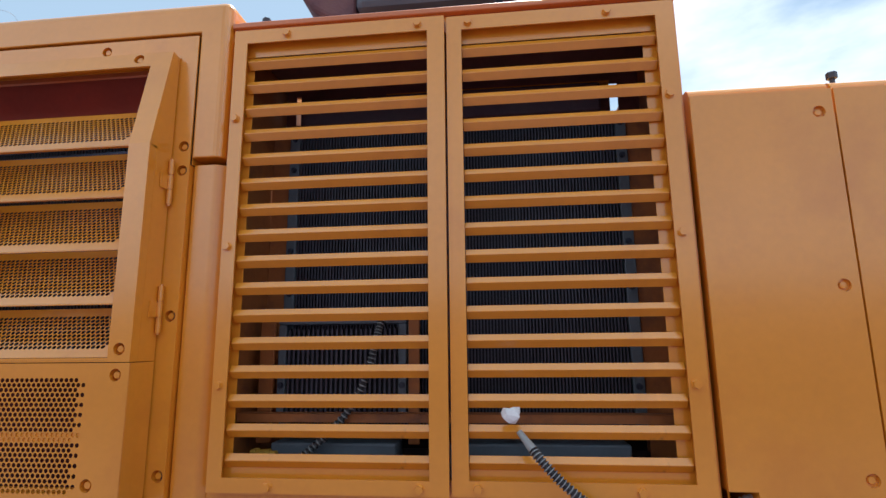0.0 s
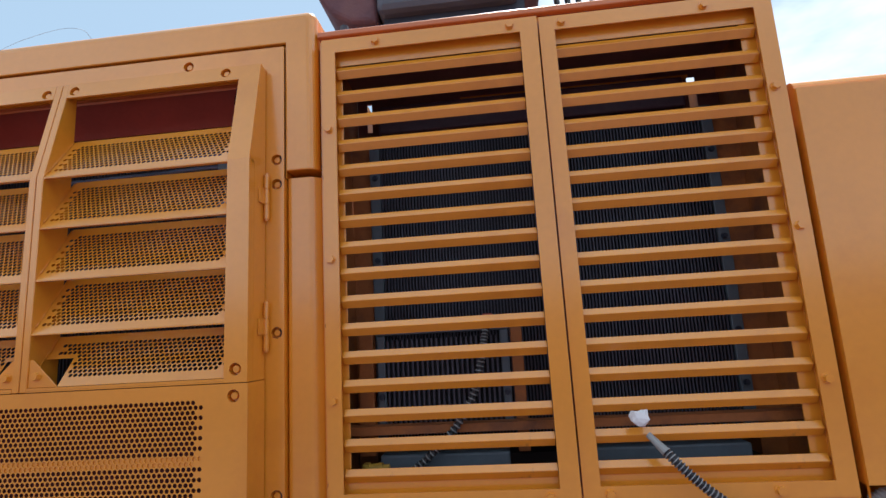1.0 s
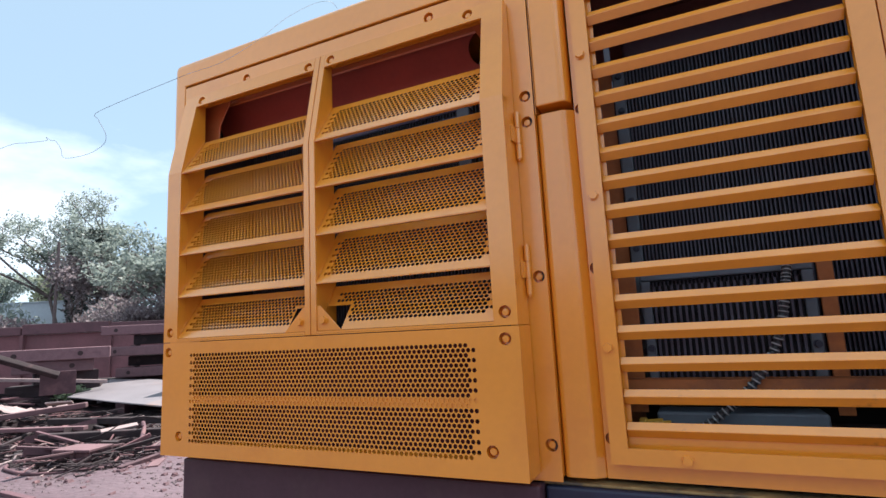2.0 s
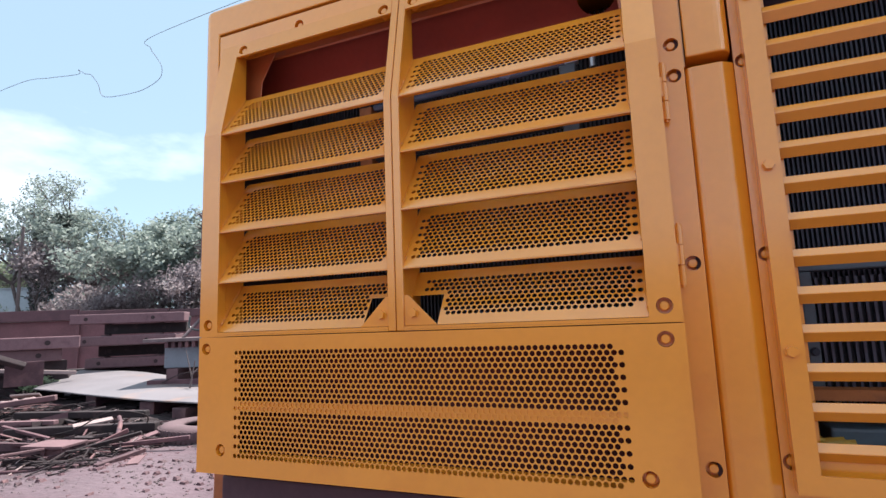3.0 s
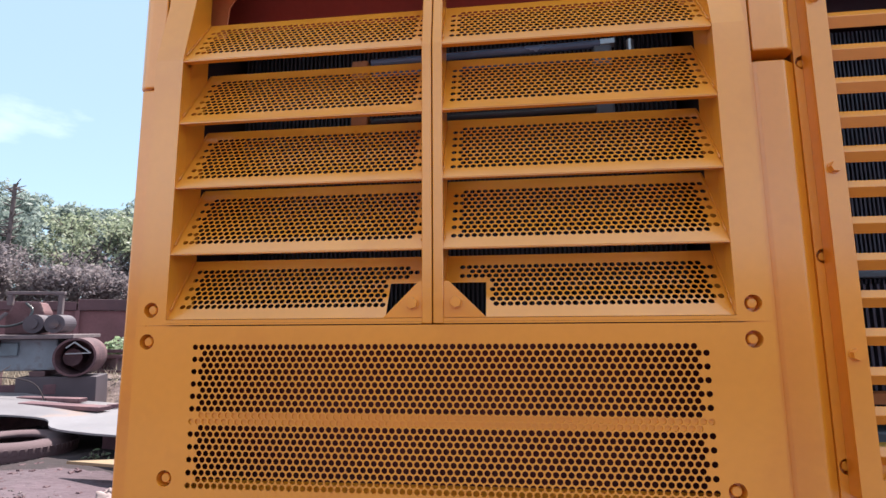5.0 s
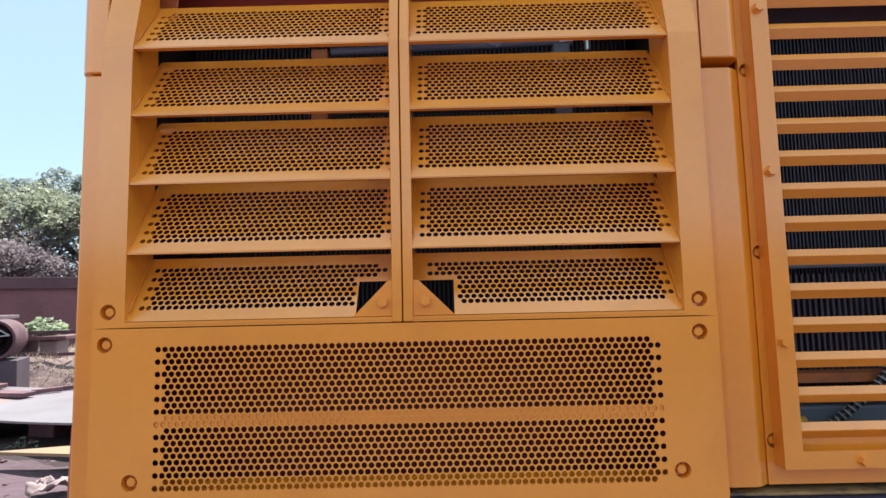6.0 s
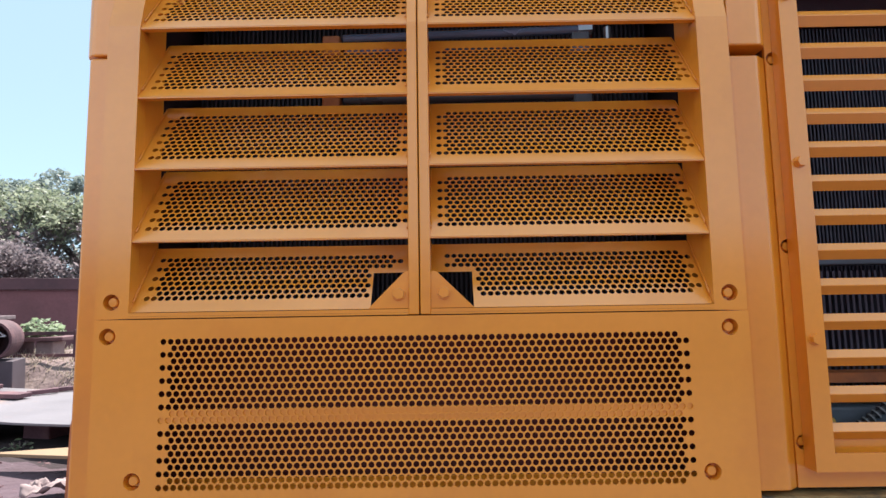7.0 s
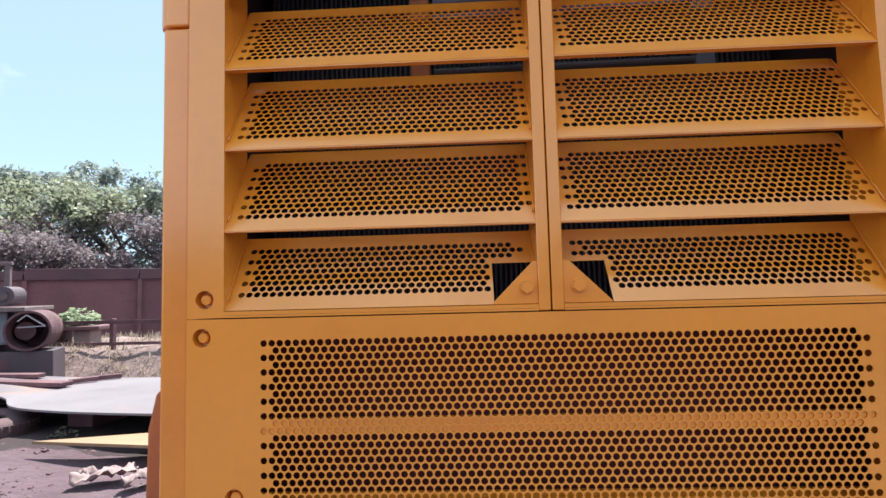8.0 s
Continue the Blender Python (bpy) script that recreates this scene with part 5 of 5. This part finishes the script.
ringm = yard_thing("ring_machine", -6.95, 7.95, 0.165, 24, "dark rusty ring-shaped machine part on a grey pedestal", "machine part")
bm = bmesh.new()
n = 40
prof = ((0.33, -0.34), (0.33, 0.30), (0.295, 0.30), (0.295, -0.34))
rings = [[bm.verts.new((r * math.cos(2 * math.pi * k / n), w, 0.96 + r * math.sin(2 * math.pi * k / n))) for k in range(n)] for r, w in prof]
for a, b in zip(rings, rings[1:] + rings[:1]):
    for k in range(n):
        bm.faces.new((a[k], a[(k + 1) % n], b[(k + 1) % n], b[k]))
bmesh.ops.recalc_face_normals(bm, faces=bm.faces[:])
part("ring", bm, RUST_DARK, ringm)
bm = bmesh.new()
rod(bm, (0, 0.24, 0.96), (0, 0.29, 0.96), 0.293, 24)
part("inner_disc", bm, RUST_DARK, ringm)
bm = bmesh.new()
rod(bm, (-0.10, -0.10, 0.95), (-0.10, 0.235, 0.95), 0.15, 24)
part("hub", bm, RUST_DARK, ringm)
bm = bmesh.new()
rod(bm, (-0.02, -0.33, 1.22), (0.24, -0.33, 1.03), 0.014, 6)
rod(bm, (-0.02, -0.33, 1.22), (-0.14, -0.33, 1.12), 0.014, 6)
rod(bm, (-0.14, -0.33, 1.02), (0.24, -0.33, 1.03), 0.012, 6)
part("stay", bm, STEEL, ringm)
bm = bmesh.new()
prism(bm, [(-0.85, 0.0), (0.36, 0.0), (0.34, 0.62), (-0.85, 0.64)], -0.28, 0.4, bevel=0.012)
part("pedestal", bm, GREY_STEEL, ringm)
for k, (x, y, z, w, turn) in enumerate(((-6.45, 6.85, 0.500, 1.2, -6), (-5.70, 6.25, 0.490, 1.6, -12), (-4.98, 6.48, 0.475, 0.35, 50), (-4.85, 6.78, 0.465, 0.36, 35))):
    tagged(part("flat_bar", new_box(-w / 2, w / 2, -0.02 - 0.05 * w, 0.02 + 0.05 * w, 0, 0.06, 0.01), RUST_DARK, None, at=pose(x, y, z, 0, 0, turn)), "rusty flat bar lying on the pale plate", "steel bar", "bars on the plate")


# tyre
def tyre(x, y, z, r, w):
    root = new("tyre")
    root.matrix_basis = pose(x, y, z, -1, 2, 20)
    tagged(root, "dusty worn truck tyre lying flat on the ground", "tyre")
    prof = [(r - 0.30, 0.02), (r - 0.16, -0.0), (r - 0.05, 0.02), (r, 0.07), (r, w - 0.07), (r - 0.05, w - 0.02), (r - 0.16, w), (r - 0.30, w - 0.02), (r - 0.32, w - 0.06), (r - 0.10, w - 0.06), (r - 0.10, 0.06), (r - 0.32, 0.06)]
    n = 56
    bm = bmesh.new()
    rings = [[bm.verts.new((q * math.cos(2 * math.pi * k / n), q * math.sin(2 * math.pi * k / n), h)) for k in range(n)] for q, h in prof]
    for a, b in zip(rings, rings[1:] + rings[:1]):
        for k in range(n):
            bm.faces.new((a[k], a[(k + 1) % n], b[(k + 1) % n], b[k]))
    bmesh.ops.recalc_face_normals(bm, faces=bm.faces[:])
    part("casing", bm, TYRE, root, smooth=True)
    bm = bmesh.new()
    for k in range(n):
        for h in (0.05, w - 0.11):
            box(bm, -0.020, 0.020, -0.012, 0.006, h, h + 0.06, m=Matrix.Rotation(2 * math.pi * k / n, 4, "Z") @ Matrix.Translation((0, r, 0)))
    part("tread", bm, TYRE, root)["kind"] = "stuff"


tyre(-5.02, 4.82, 0.12, 0.62, 0.28)

# loose scrap, thick in front of and behind the plate
def heap_height(x, y):
    g = 0.20 + 0.10 * noise.noise((x * 0.25, y * 0.25, 3.1))
    return g + 0.17 * math.exp(-((x + 8.6) / 2.6) ** 2 - ((y - 5.3) / 0.8) ** 2) + 0.34 * math.exp(-((x + 13.0) / 1.4) ** 2 - ((y - 5.2) / 0.9) ** 2)


# The mound's near-black colour paints in the shade among the scrap.
def mound():
    verts, faces = [], []
    nx, ny = 44, 22
    for j in range(ny):
        for i in range(nx):
            x, y = -16.5 + i * 0.26, 3.2 + j * 0.22
            edge = min(i, nx - 1 - i, j, ny - 1 - j)
            h = heap_height(x, y)
            bump = (heap_height(x, y) - 0.2) * 0.35 * noise.noise((x * 2.2, y * 2.2, 0.4))
            verts.append((x, y, h - 0.06 + bump if edge else h - 0.25))
    for j in range(ny - 1):
        for i in range(nx - 1):
            faces.append((j * nx + i, j * nx + i + 1, (j + 1) * nx + i + 1, (j + 1) * nx + i))
    tagged(link("scrap_mound", from_lists("scrap_mound", verts, faces), SCRAP_SHADE, None), "low mound of crushed scrap, blackened for shade", "scrap heap", kind="stuff")


mound()


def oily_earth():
    """Ragged-edged black sheet painting in the shade on the earth under the plate."""
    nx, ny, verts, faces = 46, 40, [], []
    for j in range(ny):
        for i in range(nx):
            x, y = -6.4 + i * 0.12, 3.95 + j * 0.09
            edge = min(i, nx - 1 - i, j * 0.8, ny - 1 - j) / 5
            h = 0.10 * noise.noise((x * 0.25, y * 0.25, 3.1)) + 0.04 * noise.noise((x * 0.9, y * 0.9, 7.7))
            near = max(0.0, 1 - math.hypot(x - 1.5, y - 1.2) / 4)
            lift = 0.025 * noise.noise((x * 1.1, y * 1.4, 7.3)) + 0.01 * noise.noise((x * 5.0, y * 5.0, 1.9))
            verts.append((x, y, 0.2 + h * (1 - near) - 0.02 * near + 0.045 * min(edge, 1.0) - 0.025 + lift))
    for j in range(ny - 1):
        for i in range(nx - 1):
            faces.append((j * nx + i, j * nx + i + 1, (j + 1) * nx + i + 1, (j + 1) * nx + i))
    tagged(link("oily_earth", from_lists("oily_earth", verts, faces), SCRAP_SHADE, None, smooth=True), "black sheet painting in the shade on the earth below the plate", "earth", kind="structure")


oily_earth()
for i in range(260):
    if i < 70:
        x = rng.uniform(-10.5, -5.4)
        y = rng.uniform(3.0, 4.1 - 0.2 * (x + 4.9))
    else:
        x, y = rng.uniform(-15.5, -7.5), rng.uniform(4.0, 7.4)
        if x > -12.0 and 4.4 < y:
            y = 4.9 + 0.5 * y - 0.12 * (x + 8)
    long_ = rng.uniform(0.4, 1.7)
    kind = rng.choice(("bar", "plank", "bar", "bar", "angle", "offcut"))
    zz = heap_height(x, y)
    long_ *= 0.75 if x > -8.5 else 1.0
    bm = bmesh.new()
    if kind == "bar":
        box(bm, -long_ / 2, long_ / 2, -0.022, 0.022, 0, 0.04, 0.005)
        mat, label = rng.choice((SCRAP_SHADE, SCRAP_SHADE, SCRAP_SHADE, RUST_DARK)), "rusty scrap bar lying in the heap"
    elif kind == "plank":
        box(bm, -long_ / 2, long_ / 2, -0.05, 0.05, 0, 0.025, 0.004)
        mat, label = rng.choice((WOOD, SCRAP_SHADE)), "weathered plank lying in the scrap heap"
    elif kind == "offcut":
        prism(bm, [(-0.25, -0.12), (0.2, -0.16), (0.3, 0.1), (-0.1, 0.17)], 0, 0.03, axis="z", bevel=0.003)
        mat, label = rng.choice((RUST, SCRAP_SHADE)), "torn rusty plate offcut lying in the heap"
    else:
        prism(bm, [(-0.06, 0.0), (0.06, 0.0), (0.06, 0.01), (-0.05, 0.01), (-0.05, 0.11), (-0.06, 0.11)], -long_ / 2, long_ / 2, axis="x")
        mat, label = rng.choice((RUST_DARK, SCRAP_SHADE)), "rusty angle iron lying in the heap"
    tagged(part("scrap_" + kind, bm, mat, None, at=pose(x, y, zz + rng.choice((0.0, 0.03, 0.07, 0.12)), rng.uniform(-10, 10), rng.uniform(-12, 12), rng.uniform(0, 180))), label, "scrap", "loose scrap")
for i in range(80):
    x = rng.uniform(-10.0, -5.6)
    y = 5.0 - 0.2 * (x + 4.9) + rng.uniform(-0.15, 1.0)
    long_ = rng.uniform(0.6, 1.8)
    bm = bmesh.new()
    rod(bm, (-long_ / 2, 0, 0), (long_ / 2, 0, 0), rng.choice((0.012, 0.02, 0.03)), 7)
    tagged(part("scrap_rod", bm, SCRAP_SHADE, None, at=pose(x, y, 0.18 + rng.uniform(0.0, 0.08), 0, rng.uniform(-3, 3), rng.uniform(-35, 45))), "thin dark scrap rod under the plate", "scrap", "scrap rods")


def splinters(name, count, seed, mat, label):
    """Fine slivers and twisted strips tangled over the heap."""
    q = random.Random(seed)
    verts, faces = [], []
    for _ in range(count):
        x = q.uniform(-12.0, -5.0)
        y = q.uniform(2.9, 4.7 - 0.16 * (x + 5.0))
        p = Vector((x, y, heap_height(x, y) + q.uniform(-0.05, 0.07)))
        d = Vector((q.gauss(0, 1), q.gauss(0, 1), q.gauss(0, 0.07))).normalized() * q.uniform(0.06, 0.36)
        w = d.cross(Vector((q.gauss(0, 0.4), q.gauss(0, 0.4), 1))).normalized() * q.uniform(0.004, 0.014)
        h = Vector((0, 0, q.uniform(0.005, 0.018)))
        bend = Vector((q.gauss(0, 0.03), q.gauss(0, 0.03), q.gauss(0, 0.03)))
        i = len(verts)
        for c in (p - d, p + bend, p + d):
            verts.extend((tuple(c - w), tuple(c + w), tuple(c + w + h), tuple(c - w + h)))
        for a in (i, i + 4):
            faces.extend((a + k, a + (k + 1) % 4, a + 4 + (k + 1) % 4, a + 4 + k) for k in range(4))
        faces.extend(((i + 3, i + 2, i + 1, i), (i + 8, i + 9, i + 10, i + 11)))
    tagged(link(name, from_lists(name, verts, faces), mat, None), label, "scrap", kind="stuff")


splinters("scrap_splinters", 1300, 61, SCRAP_SHADE, "tangled black scrap strips and slivers")
splinters("rust_splinters", 420, 62, RUST, "rusty scrap strips and slivers in the heap")
splinters("pale_splinters", 130, 63, RAG, "pale broken slivers scattered in the heap")
tagged(part("board", new_box(-0.45, 0.45, -0.07, 0.07, 0, 0.025, 0.004), WOOD, None, at=pose(-5.45, 4.05, 0.26, 6, -14, 58)), "reddish board leaning on the scrap by the tyre", "board")
tagged(part("bar", new_box(-0.8, 0.8, -0.025, 0.025, 0, 0.05, 0.008), RUST_DARK, None, at=pose(-5.25, 3.75, 0.27, 0, -4, 24)), "dark rusty bar lying on the ground", "scrap bar")
bx = yard_thing("scrap_box", -5.86, 3.32, 0.18, 12, "dark broken scrap box with a pinkish top", "scrap")
part("box_body", new_box(-0.30, 0.28, -0.18, 0.18, 0, 0.17, 0.012), RUST_DARK, bx)
part("box_lid", new_box(-0.26, 0.31, -0.21, 0.16, 0.172, 0.205, 0.006), WOOD, bx)
part("box_rib", new_box(0.02, 0.07, -0.205, -0.182, 0.0, 0.168, 0.004), WOOD, bx)


def long_bar(name, a, b, w, h, mat, label, turn=0.0):
    a, b = Vector(a), Vector(b)
    d = b - a
    bm = new_box(-d.length / 2, d.length / 2, -w / 2, w / 2, -h / 2, h / 2, min(w, h) * 0.15)
    m = Matrix.Translation((a + b) / 2) @ d.to_track_quat("X", "Z").to_matrix().to_4x4() @ Matrix.Rotation(radians(turn), 4, "X")
    tagged(part(name, bm, mat, None, at=m), label, "scrap", "loose scrap")


long_bar("long_rail", (-13.0, 4.6, 1.13), (-11.65, 7.30, 0.80), 0.10, 0.08, RAG, "long pale rail lying over the heap")
long_bar("standing_sheet", (-10.62, 5.28, 0.95), (-10.32, 5.80, 0.95), 0.04, 0.46, RUST_DARK, "rusty square sheet standing in the heap")
long_bar("leaning_post", (-10.95, 4.05, 1.74), (-10.25, 5.42, 1.10), 0.12, 0.12, SCRAP_SHADE, "dark post leaning across the heap", 45)
long_bar("pale_board", (-9.75, 4.95, 0.62), (-9.45, 5.25, 0.62), 0.16, 0.03, RAG, "pale broken board sunlit on the heap", -20)
long_bar("flat_rail", (-10.2, 3.55, 0.44), (-8.6, 5.0, 0.62), 0.14, 0.09, WOOD, "weathered rail lying in the heap")
long_bar("flat_rail", (-9.9, 3.35, 0.40), (-7.2, 4.15, 0.42), 0.10, 0.06, WOOD, "weathered rail lying in the heap")
long_bar("flat_rail", (-7.75, 4.50, 0.42), (-6.85, 5.10, 0.42), 0.10, 0.05, RUST, "rusty rail lying in the heap")
long_bar("flat_rail", (-8.4, 4.3, 0.45), (-6.3, 4.9, 0.44), 0.12, 0.10, SCRAP_SHADE, "rail lying under the plate, blackened for the shade there")
long_bar("flat_rail", (-7.6, 3.75, 0.33), (-5.6, 4.5, 0.36), 0.14, 0.12, SCRAP_SHADE, "rail lying under the plate, blackened for the shade there")
long_bar("pale_board", (-6.68, 4.05, 0.40), (-6.46, 4.47, 0.44), 0.13, 0.025, RAG, "short pale board on the scrap", 12)
long_bar("leaning_bar", (-5.55, 3.28, 0.23), (-5.25, 3.80, 0.46), 0.05, 0.05, RUST, "rusty bar leaning on the scrap")
long_bar("loose_bar", (-4.85, 3.12, 0.22), (-4.84, 3.70, 0.27), 0.08, 0.05, RUST_DARK, "short dark bar lying on the earth")
long_bar("loose_bar", (-5.12, 2.10, 0.22), (-4.5, 2.05, 0.22), 0.07, 0.05, RUST_DARK, "short dark bar lying on the earth")
long_bar("pink_board", (-4.80, 3.62, 0.22), (-4.52, 3.30, 0.22), 0.12, 0.025, WOOD, "short reddish board on the earth")
for pts, rad in (([(-6.7, 2.9, 0.21), (-6.36, 2.73, 0.215), (-5.73, 2.68, 0.215), (-5.29, 2.99, 0.215), (-5.1, 3.1, 0.22)], 0.022),
                 ([(-5.5, 3.25, 0.21), (-5.43, 3.5, 0.24), (-5.45, 3.75, 0.28), (-5.86, 4.14, 0.42), (-6.1, 4.3, 0.50)], 0.03)):
    tagged(link("old_cable", tube("old_cable", smooth_line(pts, 8), rad, 8), RUST_DARK, None, smooth=True), "stiff dark old cable curving over the earth", "cable")
for pts in ([(-8.6, 7.0, 0.60), (-8.0, 6.95, 0.80), (-7.4, 6.85, 0.86), (-6.75, 6.8, 0.78), (-6.45, 6.75, 0.50)],
            [(-7.2, 4.0, 0.25), (-6.4, 3.9, 0.40), (-5.9, 4.0, 0.62), (-5.6, 4.3, 0.55), (-5.8, 4.5, 0.36)]):
    tagged(link("old_cable", tube("old_cable", smooth_line(pts, 8), 0.009, 8), SCRAP_SHADE, None, smooth=True), "stiff dark old cable bent over the scrap", "cable")
bm = bmesh.new()
rod(bm, (0, 0, 0), (0.10, 0.02, 0.55), 0.02, 6, 0.01)
rod(bm, (0.04, 0, 0.25), (-0.12, 0, 0.75), 0.014, 6, 0.006)
rod(bm, (0.05, 0, 0.30), (0.38, 0, 0.52), 0.016, 6, 0.006)
tagged(part("dry_branch", bm, BARK, None, at=pose(-7.5, 6.75, 0.53)), "dry forked branch standing on the steel plate", "branch")


def rag(x, y, sx, sy, seed, z=0.18, tip=0):
    verts, faces = [], []
    n = 16
    for j in range(n):
        for i in range(n):
            a, b = i / (n - 1) - 0.5, j / (n - 1) - 0.5
            e = 1 + 0.35 * noise.noise((3 * a + seed, 3 * b, seed))
            verts.append((a * sx * e, b * sy * e, 0.05 + 0.07 * noise.noise((6 * a, 6 * b, seed)) + 0.03 * noise.noise((15 * a, 15 * b, seed))))
    for j in range(n - 1):
        for i in range(n - 1):
            faces.append((j * n + i, j * n + i + 1, (j + 1) * n + i + 1, (j + 1) * n + i))
    ob = link("torn_sheet", from_lists("torn_sheet", verts, faces), RAG, None, smooth=True, at=pose(x, y, z, 0, tip, 20 * seed))
    s = ob.modifiers.new("thickness", "SOLIDIFY")
    s.thickness = 0.006
    tagged(ob, "pale pinkish torn plastic sheet on the earth", "plastic sheet")


rag(-2.62, 3.55, 0.42, 0.2, 1.3)
rag(-2.22, 3.50, 0.38, 0.18, 2.7)
rag(-5.9, 3.45, 0.45, 0.3, 4.1)
rag(-10.0, 4.55, 0.95, 0.55, 2.1, 0.52, 14)
rag(-9.3, 4.85, 0.5, 0.3, 1.7, 0.52, -6)
